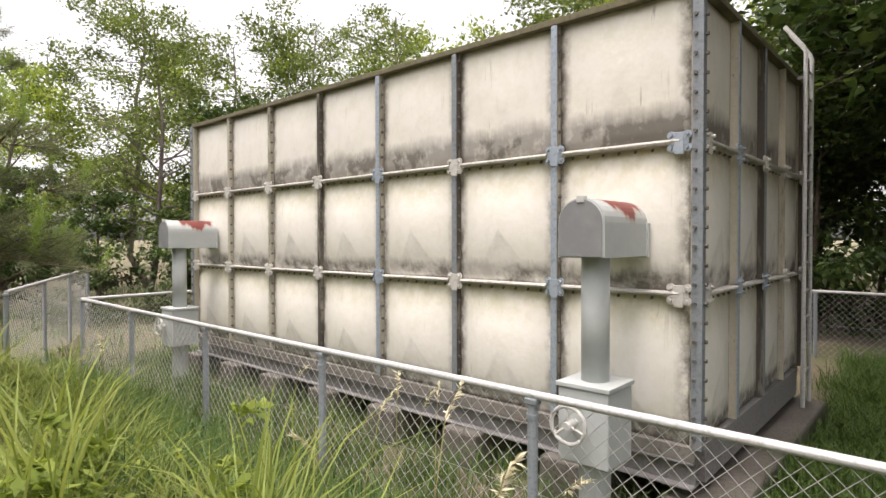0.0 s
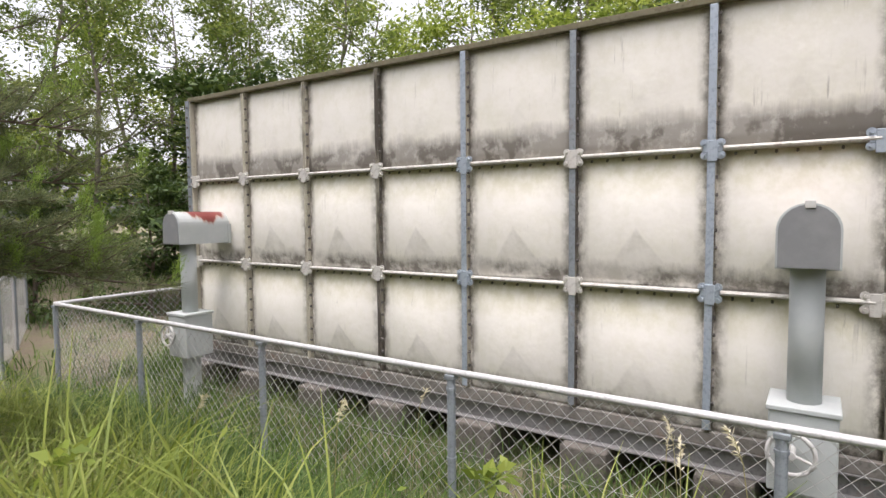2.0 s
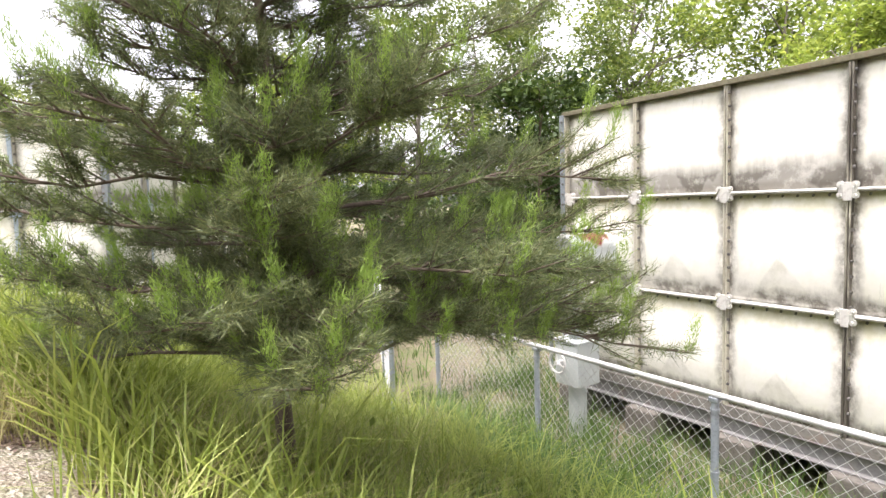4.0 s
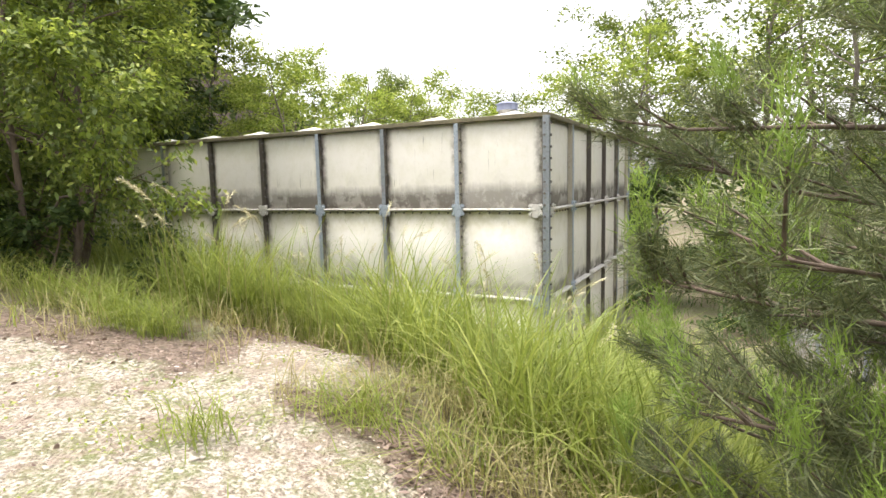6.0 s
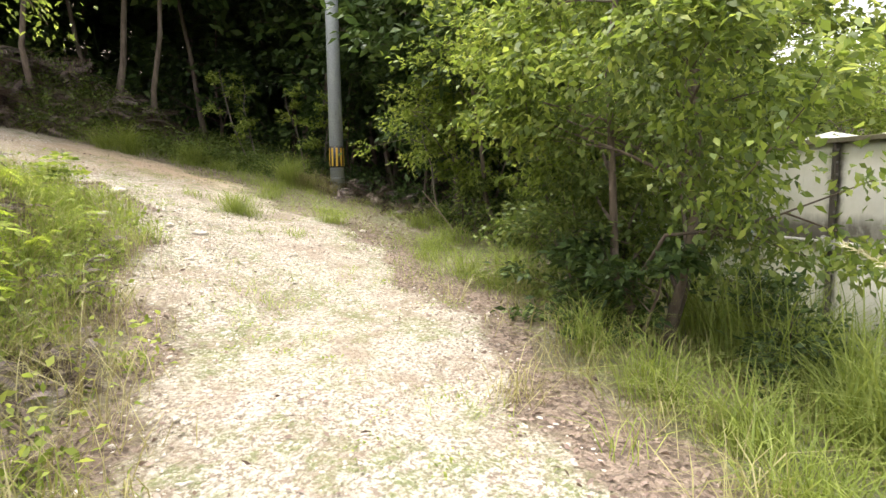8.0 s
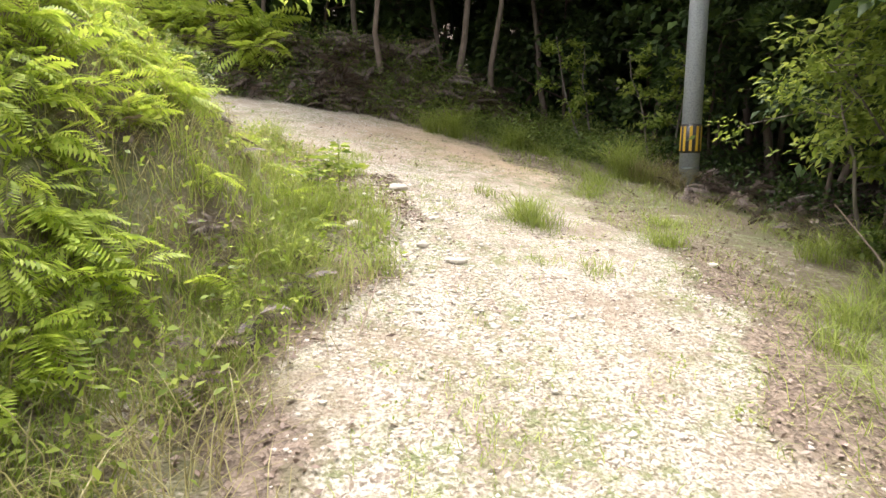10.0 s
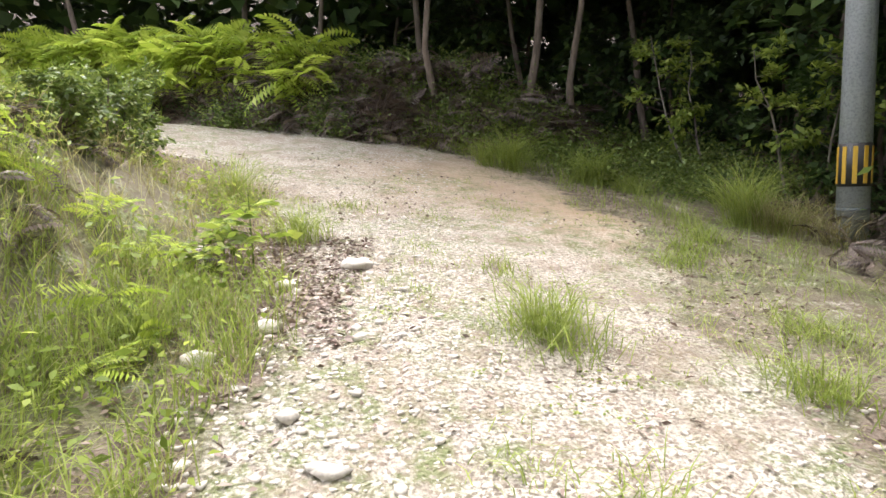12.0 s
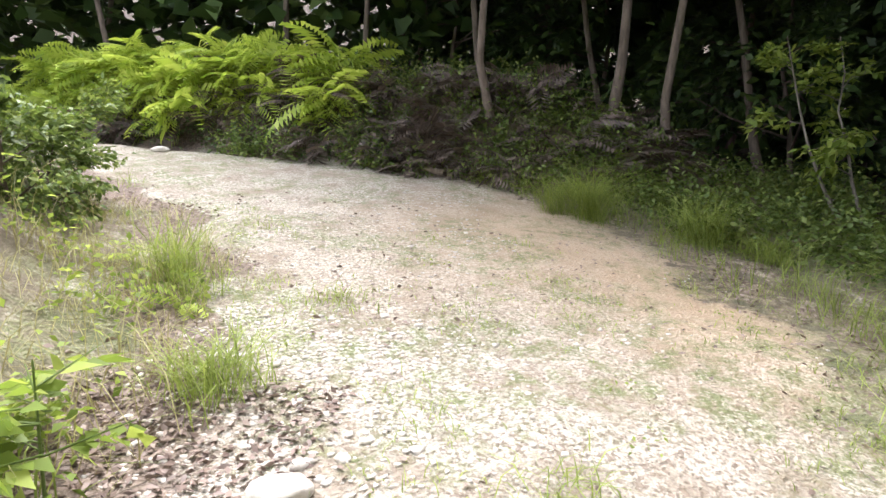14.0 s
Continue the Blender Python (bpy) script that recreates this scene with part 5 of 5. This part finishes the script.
stuff("grass_tussock", clumps(rg, c, 42, 0.09, 0.98, 0.014, 0.6), M_GRASS, "tall bright grass tussocks on the slope", "grass")
c = scatter(rg, 520, -5.0, 2.5, -4.4, -1.6, slope, 0.9)
stuff("grass_patch", clumps(rg, c, 14, 0.09, 0.46, 0.008, 0.9), M_GRASSD, "darker green grass on the slope", "grass")
# behind the tanks and farther out
c = scatter(rg, 1500, -24, 9, -5, 16, lambda x, y: off_road(x, y) & ((x < -8.6) | ((y > 7.5) & (x < -2)) | ((x > 3.7) & (y < 7.4))))
stuff("grass_patch", clumps(rg, c, 12, 0.16, 0.40, 0.014, 0.8), M_GRASSD, "rough grass behind the fences", "grass")
# round the pine
c = scatter(rg, 560, -7.8, -3.0, -5.3, -2.2, lambda x, y: off_road(x, y), 0.7)
stuff("grass_patch", clumps(rg, c, 18, 0.08, 0.62, 0.009, 0.75), M_GRASS, "long green grass under the pine", "grass")
c = scatter(rg, 620, -7.2, -3.0, -6.0, -3.0, lambda x, y: off_road(x, y), 0.7)
stuff("dry_grass_patch", clumps(rg, c, 18, 0.09, 0.46, 0.006, 1.2), M_STRAW, "dry grass under the pine", "grass")
# between the track and the far tank
c = scatter(rg, 1500, -11.6, -6.0, -10.0, -3.4, lambda x, y: off_road(x, y) & (on_track(x + 0.7, y + 0.25) < 0.3) & (from_tank(x, y) < 3.3 + 0.5 * np.sin(2.2 * y) - 1.1 * (y < -7.6)) & patchy(x, y, 0.9, -0.35), 0.8)
stuff("grass_patch", clumps(rg, c, 24, 0.09, 0.92, 0.010, 0.75), M_GRASS, "tall bright grass before the far tank", "grass")
c = scatter(rg, 560, -12.2, -6.6, -9.6, -3.4, lambda x, y: off_road(x, y) & (from_tank(x, y) < 2.1) & (from_tank(x, y) > 0.35))
stuff("grass_patch", clumps(rg, c, 18, 0.09, 1.02, 0.010, 0.6), M_GRASS, "tall grass growing up against the far tank", "grass")
c = scatter(rg, 560, -11.0, -5.6, -11.5, -4.4, lambda x, y: (on_track(x, y) < 0.5) & off_tank(x, y) & patchy(x, y, 1.3, -0.12, 2.0), 0.8)
stuff("dry_grass_patch", clumps(rg, c, 16, 0.09, 0.34, 0.006, 1.1), M_STRAW, "dry grass along the track", "grass")
# left bank and verges
c = scatter(rg, 1150, -8.2, 0.0, -21.0, -8.5, lambda x, y: (on_track(x, y) < 0.35) & ((on_track(x - 0.75, y - 0.2) < 0.4) | patchy(x, y, 1.4, 0.22, 8.0)) & ((y > -14.6) | patchy(x, y, 0.9, 0.12)), 0.75)
stuff("grass_patch", clumps(rg, c, 16, 0.08, 0.26, 0.007, 0.9), M_GRASS, "short grass on the bank beside the track", "grass")
c = scatter(rg, 1000, -8.2, -3.0, -19.5, -9.0, lambda x, y: (on_track(x, y) < 0.5) & patchy(x, y, 1.0, -0.05, 4.0), 0.75)
stuff("dry_grass_patch", clumps(rg, c, 14, 0.09, 0.26, 0.005, 1.3), M_STRAW, "dry grass on the bank beside the track", "grass")
c = scatter(rg, 900, -13.5, -8.5, -22.8, -10.5, lambda x, y: (on_track(x, y) < 0.5) & patchy(x, y, 0.8, -0.1), 0.75)
stuff("grass_patch", clumps(rg, c, 14, 0.10, 0.20, 0.0045, 1.4), M_GRASS, "grass along the far verge of the track", "grass")
c = scatter(rg, 300, -7.95, -6.0, -15.6, -11.8, lambda x, y: (on_track(x, y) < 0.3) & patchy(x, y, 1.2, -0.2, 6.0), 0.75)
stuff("grass_patch", clumps(rg, c, 24, 0.07, 0.30, 0.0055, 0.9), M_GRASS, "soft green grass at the foot of the bank", "grass")
# thin tufts on the track itself
c = scatter(rg, 900, -12, -5, -20, -6.5, lambda x, y: (on_track(x, y) > 0.4) & patchy(x, y, 1.1, 0.08), 0.0)
stuff("grass_tuft", clumps(rg, c, 20, 0.10, 0.075, 0.0045, 1.1), M_GRASS, "thin low grass growing on the track", "grass")


def tussock(x, y, h, n, label, m=M_GRASS, r=0.09):
    V, F = clumps(rg, np.array(((x, y, 0.0),)), int(n * 2.0), r * 1.15, h, 0.0058, 1.15)
    o = np.array((x, y, float(ground_z(x, y))))
    ob = part("grass_tussock", np_mesh("grass_tussock", V - o, F), m)
    ob.matrix_basis = pose(*o)
    tagged(ob, label, "grass", "tussocks by the track", "stuff")


for x, y, h, n in ((-9.40, -15.1, 0.36, 130), (-10.55, -14.55, 0.30, 90), (-7.75, -16.6, 0.5, 120), (-9.28, -16.05, 0.14, 40), (-9.5, -14.95, 0.24, 50), (-9.06, -14.0, 0.16, 30), (-9.46, -13.8, 0.18, 40), (-6.85, -17.85, 0.6, 110), (-7.1, -17.6, 0.4, 70), (-8.0, -17.7, 0.14, 40), (-10.1, -20.75, 0.75, 190), (-9.75, -20.95, 0.5, 110), (-11.05, -20.0, 0.7, 180), (-11.5, -19.5, 0.5, 110), (-12.15, -18.1, 0.75, 190), (-12.5, -18.0, 0.5, 90), (-10.96, -15.2, 0.28, 60), (-11.0, -16.9, 0.25, 80), (-10.8, -16.6, 0.22, 70), (-11.3, -17.2, 0.25, 80), (-10.34, -12.5, 0.35, 60), (-10.17, -11.8, 0.42, 70), (-10.7, -11.6, 0.5, 90), (-7.15, -13.8, 0.42, 120), (-7.3, -13.4, 0.35, 90), (-7.4, -14.8, 0.3, 100), (-7.2, -14.4, 0.32, 90), (-6.44, -7.15, 0.3, 50), (-8.35, -8.35, 0.42, 120), (-8.7, -8.7, 0.5, 140), (-8.9, -9.25, 0.42, 110), (-8.15, -8.0, 0.45, 110), (-9.3, -9.9, 0.45, 110), (-6.7, -6.4, 0.32, 60), (-6.85, -6.5, 0.35, 60), (-6.4, -5.95, 0.3, 50), (-10.76, -12.79, 0.45, 90), (-11.86, -14.11, 0.45, 90), (-12.1, -12.6, 0.5, 100), (-10.35, -10.95, 0.5, 90), (-10.25, -11.4, 0.4, 80), (-11.4, -13.1, 0.45, 90), (-12.4, -14.2, 0.5, 90)):
    tussock(x, y, h, n, "single grass tussock beside the gravel track")
for x, y in ((-12.75, -17.6), (-12.9, -18.2), (-12.35, -17.9), (-12.6, -18.4), (-11.3, -20.2)):
    tussock(x, y, 0.45, 70, "withered pale grass tussock beside the track", M_STRAW, 0.12)


def seed_heads(rng, centres, height):
    """Thin stalks with a drooping brush."""
    n = len(centres)
    r = np.array(centres)
    r[:, 2] = gz(r[:, 0], r[:, 1])
    a = rng.uniform(0, 6.28, n)
    pieces = []
    heads = []
    for p, q in zip(r, a):
        h = height * rng.uniform(0.75, 1.15)
        o = np.array((math.cos(q), math.sin(q), 0)) * rng.uniform(0.1, 0.35) * h
        L = [p, p + o * 0.3 + np.array((0, 0, h * 0.6)), p + o * 0.75 + np.array((0, 0, h * 0.93)), p + o * 1.05 + np.array((0, 0, h))]
        pieces.append(tube(L, (0.003, 0.0025, 0.002, 0.0015), 3))
        T = np.linspace(0, 1, 40)[:, None]
        c0 = L[2] + (L[3] - L[2]) * T * 1.6 + np.array((0, 0, -0.03)) * T * T
        heads.append(c0)
    H = np.concatenate(heads)
    d = np.repeat(np.array([(math.cos(q), math.sin(q), 0.35) for q in a]), 40, 0)
    return join(pieces), leaves(rng, H, 0.035, 0.008, aim=d * 1.2)


c = np.concatenate((scatter(rg, 130, -10.4, -7.2, -8.0, -4.2, off_road, 0.9), scatter(rg, 14, -3.5, 1.0, -2.9, -1.3, None, 0.8)))
s1, s2 = seed_heads(rg, c, 1.0)
stuff("grass_stalks", s1, M_STRAW, "dry flowering grass stalks", "grass")
stuff("grass_seed_heads", s2, M_EAR, "pale silky grass seed heads", "grass")


# ---------------------------------------------------------------- ferns and small plants
def frond(rng, n=12, length=0.78, width=0.34, arch=0.75):
    t = np.linspace(0.12, 1, n)
    spine = np.column_stack((t * length, np.zeros(n), length * (0.55 * t - arch * t * t)))
    V, F = [], []
    for i in range(n):
        w = width * math.sin(math.pi * min(1, 0.25 + 0.75 * (1 - t[i]))) * (1 - t[i] * 0.55)
        for s in (-1, 1):
            b = spine[i]
            tip = b + np.array((w * 0.35, s * w, -0.4 * w + rng.normal() * 0.01))
            e = 0.62 * length / n
            k = len(V)
            V += [b - (e, 0, 0), b + (tip - b) * 0.45 - (e * 0.8, 0, -0.006), tip, b + (tip - b) * 0.45 + (e * 0.8, 0, 0)]
            F.append((k, k + 1, k + 2, k + 3))
    return np.array(V), np.array(F)


def fern_bed(rng, spots_xy, size, per=6):
    base = [frond(rng) for _ in range(4)]
    pieces = []
    z = gz(spots_xy[:, 0], spots_xy[:, 1])
    for (x, y), g in zip(spots_xy, z):
        s0 = size * rng.uniform(0.7, 1.3)
        lift = rng.uniform(0.05, 0.7) * size
        for j in range(per):
            V, F = base[rng.integers(4)]
            a = rng.uniform(0, 6.28)
            s = s0 * rng.uniform(0.7, 1.2)
            tilt = rng.uniform(-0.7, 0.55)
            R = np.array(Euler((rng.normal() * 0.6, -tilt, a)).to_matrix())
            pieces.append(((V * s) @ R.T + np.array((x, y, g + lift)), F))
    return join(pieces)


rf = np.random.default_rng(99)
lxf = lambda y: np.interp(-y, -LEFT[:, 1], LEFT[:, 0])
c = scatter(rf, 1750, -7.5, -2.4, -15.5, -10.2, lambda x, y: x > lxf(y) + 0.98 + 0.55 * (y < -13.2))
stuff("fern_thicket", fern_bed(rf, c[:, :2], 0.285), M_FERN, "bright green ferns covering the bank", "fern")
c = scatter(rf, 700, -6.6, 0.5, -26.0, -22.6, lambda x, y: (y < -23.0 - 0.26 * (x + 8)) & patchy(x, y, 0.6, -0.4))
stuff("fern_thicket", fern_bed(rf, c[:, :2], 0.95), M_FERN, "bright green ferns on top of the far bank", "fern")
c = scatter(rf, 620, -11.8, 0.5, -25.0, -21.8, lambda x, y: (y < -22.55 - 0.26 * (x + 8)) & ((y > -23.9 - 0.26 * (x + 8)) | (x < -7.5)))
stuff("dead_fern_thicket", fern_bed(rf, c[:, :2], 0.62), M_DFERN, "withered dark fern fronds on the bank", "fern")
c = scatter(rf, 300, -17.0, -12.3, -24, -11.0, lambda x, y: on_track(x, y) < 0.05)
stuff("dead_fern_thicket", fern_bed(rf, c[:, :2], 0.33, 5), M_DFERN, "withered undergrowth at the edge of the wood", "undergrowth")

c = scatter(rf, 190, -7.4, -4.6, -17.0, -10.2, lambda x, y: (x > lxf(y) + 0.25) & patchy(x, y, 1.1, -0.05, 1.0))
stuff("dead_fern_thicket", fern_bed(rf, c[:, :2], 0.24, 5), M_DFERN, "withered brown fronds in the grass of the bank", "fern")

# leafy undergrowth and low shrubs: ground-hugging leaves
def leafy(rng, spots_xy, per, spread, rise, leaf):
    z = gz(spots_xy[:, 0], spots_xy[:, 1])
    c0 = np.repeat(np.column_stack((spots_xy, z)), per, 0)
    n = len(c0)
    c0 = c0 + np.column_stack((rng.normal(size=(n, 2)) * spread, np.abs(rng.normal(size=n)) * rise))
    return leaves(rng, c0, leaf, leaf * 0.55)


c = scatter(rf, 170, -8.0, 0.0, -25.6, -22.3, lambda x, y: (y < -22.45 - 0.26 * (x + 8)) & (y > -23.6 - 0.26 * (x + 8)))
stuff("undergrowth", leafy(rf, c[:, :2], 60, 0.16, 0.25, 0.07), M_LEAFD, "dark leafy undergrowth at the foot of the fern bank", "undergrowth")
c = scatter(rf, 620, -11.8, -4.5, -25.4, -21.6, lambda x, y: (y < -22.3 - 0.26 * (x + 8)) & patchy(x, y, 0.9, -0.15, 3.0))
stuff("undergrowth", leafy(rf, c[:, :2], 70, 0.15, 0.28, 0.075), M_LEAF, "low green leafy undergrowth on the bank", "undergrowth")
c = scatter(rf, 520, -14.2, -9.3, -23.6, -19.0, lambda x, y: (on_track(x, y) < 0.04) & (on_track(x + 0.5, y + 0.5) < 0.6) & (x + y < -31.0))
stuff("undergrowth", leafy(rf, c[:, :2], 60, 0.16, 0.22, 0.07), M_LEAF, "low green leafy undergrowth along the edge of the wood", "undergrowth")
c = scatter(rf, 260, -13.4, -8.6, -22.6, -17.5, lambda x, y: (on_track(x, y) < 0.3) & (np.maximum(on_track(x + 0.8, y + 0.5), on_track(x + 0.5, y + 0.9)) > 0.3) & patchy(x, y, 1.2, -0.15, 3.3))
stuff("grass_patch", clumps(rf, c, 22, 0.10, 0.36, 0.006, 1.0), M_GRASS, "grass tufts along the outer edge of the bend", "grass")
c = scatter(rf, 240, -16.0, -12.0, -22.0, -9.5, lambda x, y: (on_track(x, y) < 0.05) & ((x < -13.4) | (y > -13.5)))
stuff("undergrowth", leafy(rf, c[:, :2], 60, 0.2, 0.3, 0.08), M_LEAFD, "dark leafy undergrowth at the edge of the wood", "undergrowth")
c = scatter(rf, 90, -5.5, 3.0, -4.2, -2.0, None, 0.8)
stuff("weeds", leafy(rf, c[:, :2], 26, 0.10, 0.25, 0.06), M_LEAFY, "yellow-green leafy weeds in the grass", "weeds")
c = scatter(rf, 150, -7.6, -4.6, -18.0, -12.5, lambda x, y: (x > lxf(y) + 0.3) & patchy(x, y, 0.9, 0.0, 5.0), 0.8)
stuff("fern_thicket", fern_bed(rf, c[:, :2], 0.26, 5), M_FERN, "scattered small ferns on the grassy bank", "fern")
c = scatter(rf, 420, -7.6, -4.6, -18.0, -9.0, lambda x, y: (x > lxf(y) + 0.1) & patchy(x, y, 1.0, -0.1, 7.0), 0.8)
stuff("dry_grass_stalks", clumps(rf, c, 10, 0.10, 0.46, 0.005, 1.0), M_STRAW, "long dry stalks among the grass of the bank", "grass")
c = scatter(rf, 260, -7.9, -4.6, -17.8, -9.0, lambda x, y: on_track(x, y) < 0.3, 0.8)
stuff("weeds", leafy(rf, c[:, :2], 34, 0.10, 0.18, 0.055), M_LEAFY, "leafy weeds at the foot of the bank", "weeds")


c = scatter(rf, 420, -11.5, -5.2, -19.0, -6.0, lambda x, y: (on_track(x, y) > 0.3) & patchy(x, y, 1.2, 0.12, 2.5))
stuff("weeds", leafy(rf, c[:, :2], 26, 0.075, 0.012, 0.026), M_GRASS, "low yellow-green weeds creeping over the track", "weeds")


def sapling(x, y, h, label):
    """Compound-leaved seedling: stems with paired leaflets."""
    rng = np.random.default_rng(int(abs(x * 100)))
    g = float(gz(np.array([x]), np.array([y]))[0])
    ob = thing("seedling", label, "seedling", pose(x, y, g))
    pieces, lv = [], []
    for i in range(9):
        a, f = rng.uniform(0, 6.28), rng.uniform(0.35, 1.0)
        b = np.array((0, 0, h * f * 0.8))
        o = np.array((math.cos(a), math.sin(a), 0.25)) * h * 0.42
        e = b + o
        part("petiole", np_mesh("petiole", *tube([b, e], (0.004, 0.002), 4)), M_LEAF, ob)
        for t in np.linspace(0.3, 1, 6):
            q = b + o * t - np.array((0, 0, 0.1 * h * t * t))
            for s in (-1, 1):
                d = np.array((-math.sin(a), math.cos(a), 0.0)) * s + o / np.linalg.norm(o) * 0.4
                lv.append((q, d))
    pieces.append(tube([(0, 0, -0.03), (0.01, 0, h * 0.9)], (0.007, 0.003), 5))
    part("stem", np_mesh("stem", *join(pieces)), M_LEAF, ob)
    part("leaves", np_mesh("leaves", *leaves(rng, np.array([q for q, _ in lv]), h * 0.17, h * 0.095, aim=np.array([d for _, d in lv]) * 3)), M_LEAFY, ob)


sapling(-7.66, -15.74, 0.60, "small green seedling with paired leaflets by the track")
sapling(-7.45, -15.5, 0.34, "small bright seedling with paired leaflets by the track")
sapling(-7.35, -16.1, 0.36, "small green seedling with paired leaflets in the litter")


# ---------------------------------------------------------------- leaf litter, stones, wood
def litter(rng, xy, size):
    z = gz(xy[:, 0], xy[:, 1]) + 0.012
    return leaves(rng, np.column_stack((xy, z)), size, size * 0.45, aim=np.column_stack((rng.normal(size=(len(xy), 2)), np.zeros(len(xy)))) * 1.2)


edge = lambda x, y: (on_track(x, y) < 0.75) & (np.maximum(on_track(x + 0.7, y + 0.25), on_track(x - 0.5, y - 0.2)) > 0.2)
c = np.concatenate((scatter(rg, 3000, -7.6, -5.2, -16.5, -9.0, lambda x, y: (on_track(x, y) < 0.2) & patchy(x, y, 1.0, 0.0, 2.0)), scatter(rg, 26000, -13.5, -5.0, -22.5, -5.2, edge), scatter(rg, 9000, -17, -10.5, -26, -9, lambda x, y: on_track(x, y) < 0.1), scatter(rg, 2600, -8.35, -7.1, -16.7, -14.8), scatter(rg, 3600, -6.6, -3.6, -6.3, -4.7, lambda x, y: on_track(x, y) < 0.7), scatter(rg, 3500, -12, -5, -21, -6, lambda x, y: (on_track(x, y) > 0.5) & patchy(x, y, 0.8, -0.05, 3.0))))
stuff("leaf_litter", litter(rg, c[:, :2], 0.047), M_LITTER, "brown fallen leaves along the track", "leaf litter")


def stone_mesh(rng, n_sub=1):
    bm = bmesh.new()
    bmesh.ops.create_icosphere(bm, subdivisions=n_sub, radius=1.0)
    V = np.array([v.co for v in bm.verts])
    F = np.array([[v.index for v in f.verts] for f in bm.faces])
    bm.free()
    V = V * rng.uniform(0.5, 1.35, (len(V), 1)) * np.array((1.0, 0.75, 0.55))
    return V, F


def gravel(rng, xy, size):
    kinds = [stone_mesh(rng) for _ in range(6)]
    z = gz(xy[:, 0], xy[:, 1])
    pieces = []
    for (x, y), g in zip(xy, z):
        V, F = kinds[rng.integers(6)]
        s = size * rng.lognormal(0, 0.36)
        a = rng.uniform(0, 6.28)
        R = np.array(((math.cos(a), -math.sin(a), 0), (math.sin(a), math.cos(a), 0), (0, 0, 1)))
        pieces.append(((V * s) @ R.T + np.array((x, y, g + 0.02 * s)), F))
    return join(pieces)


c = np.concatenate((scatter(rg, 14000, -12, -4.5, -21.5, -5.4, lambda x, y: (on_track(x, y) > 0.25) & patchy(x, y, 0.7, -0.25) & ((y > -14.6) | (x > -8.9) | patchy(x, y, 1.5, 0.25))), scatter(rg, 2200, -9.2, -7.4, -17.5, -12.5, lambda x, y: (on_track(x, y) > 0.2)), scatter(rg, 500, -8.2, -7.3, -17.5, -14.5)))
stuff("gravel", gravel(rg, c[:, :2], 0.0125), M_STONE, "pale loose gravel on the track", "gravel")
c = scatter(rg, 170, -8.7, -7.75, -16.3, -13.0)
stuff("gravel", gravel(rg, c[:, :2], 0.021), M_STONE, "fist-sized pale stones beside the track", "gravel")


def rock(x, y, s, m, label, flat=0.55):
    rng = np.random.default_rng(int(abs(x * 317 + y * 91)))
    V, F = stone_mesh(rng, 3)
    U = V / np.linalg.norm(V, axis=1)[:, None]
    h = np.array([1 + 0.28 * noise.noise(Vector(u) * 1.4 + Vector((x, y, 0))) + 0.10 * noise.noise(Vector(u) * 4 + Vector((y, x, 0))) for u in U])
    V = U * h[:, None] * np.array((1.0, 0.72, flat)) * s
    me = np_mesh("rock", V, F)
    ob = part("rock", me, m)
    ob.matrix_basis = pose(x, y, float(gz(np.array([x]), np.array([y]))[0]) + s * flat * 0.35, 0, 0, rng.uniform(-30, 30))
    tagged(ob, label, "rock")


rock(-7.45, -9.15, 0.085, M_DSTONE, "grey flat stone lying on the track", 0.34)
rock(-8.28, -15.98, 0.101, M_STONE, "pale rounded rock at the edge of the track", 0.55)
rock(-3.8, -22.9, 0.16, M_STONE, "flat pale rock at the far bend", 0.35)
rock(-7.2, -16.05, 0.08, M_STONE, "small pale rock in the litter")
rock(-7.9, -15.55, 0.07, M_STONE, "small pale rock in the litter")
rock(-7.95, -14.95, 0.075, M_STONE, "small pale rock in the litter")
rock(-7.71, -14.65, 0.08, M_STONE, "small tan rock in the grass")
rock(-10.65, -14.0, 0.05, M_STONE, "small pale stone by the verge")


def branch(points, r, label):
    P = [(p[0], p[1], float(gz(np.array([p[0]]), np.array([p[1]]))[0]) + p[2]) for p in points]
    V, F = tube(P, np.linspace(r, r * 0.4, len(P)), 7)
    o = np.array(P[0])
    ob = part("fallen_branch", np_mesh("fallen_branch", V - o, F), M_DEAD)
    ob.matrix_basis = pose(*o)
    tagged(ob, label, "branch")


branch([(-8.3, -22.55, 0.04), (-8.0, -22.6, 0.09), (-7.75, -22.7, 0.07), (-7.45, -22.65, 0.03)], 0.05, "weathered fallen branch at the foot of the bank")
branch([(-11.7, -13.2, 0.02), (-11.6, -13.4, 0.3), (-11.45, -13.65, 0.62)], 0.012, "dry leaning stick by the verge")
branch([(-7.6, -13.0, 0.02), (-7.75, -13.3, 0.2), (-7.95, -13.6, 0.05)], 0.006, "dry bent stalk in the grass")
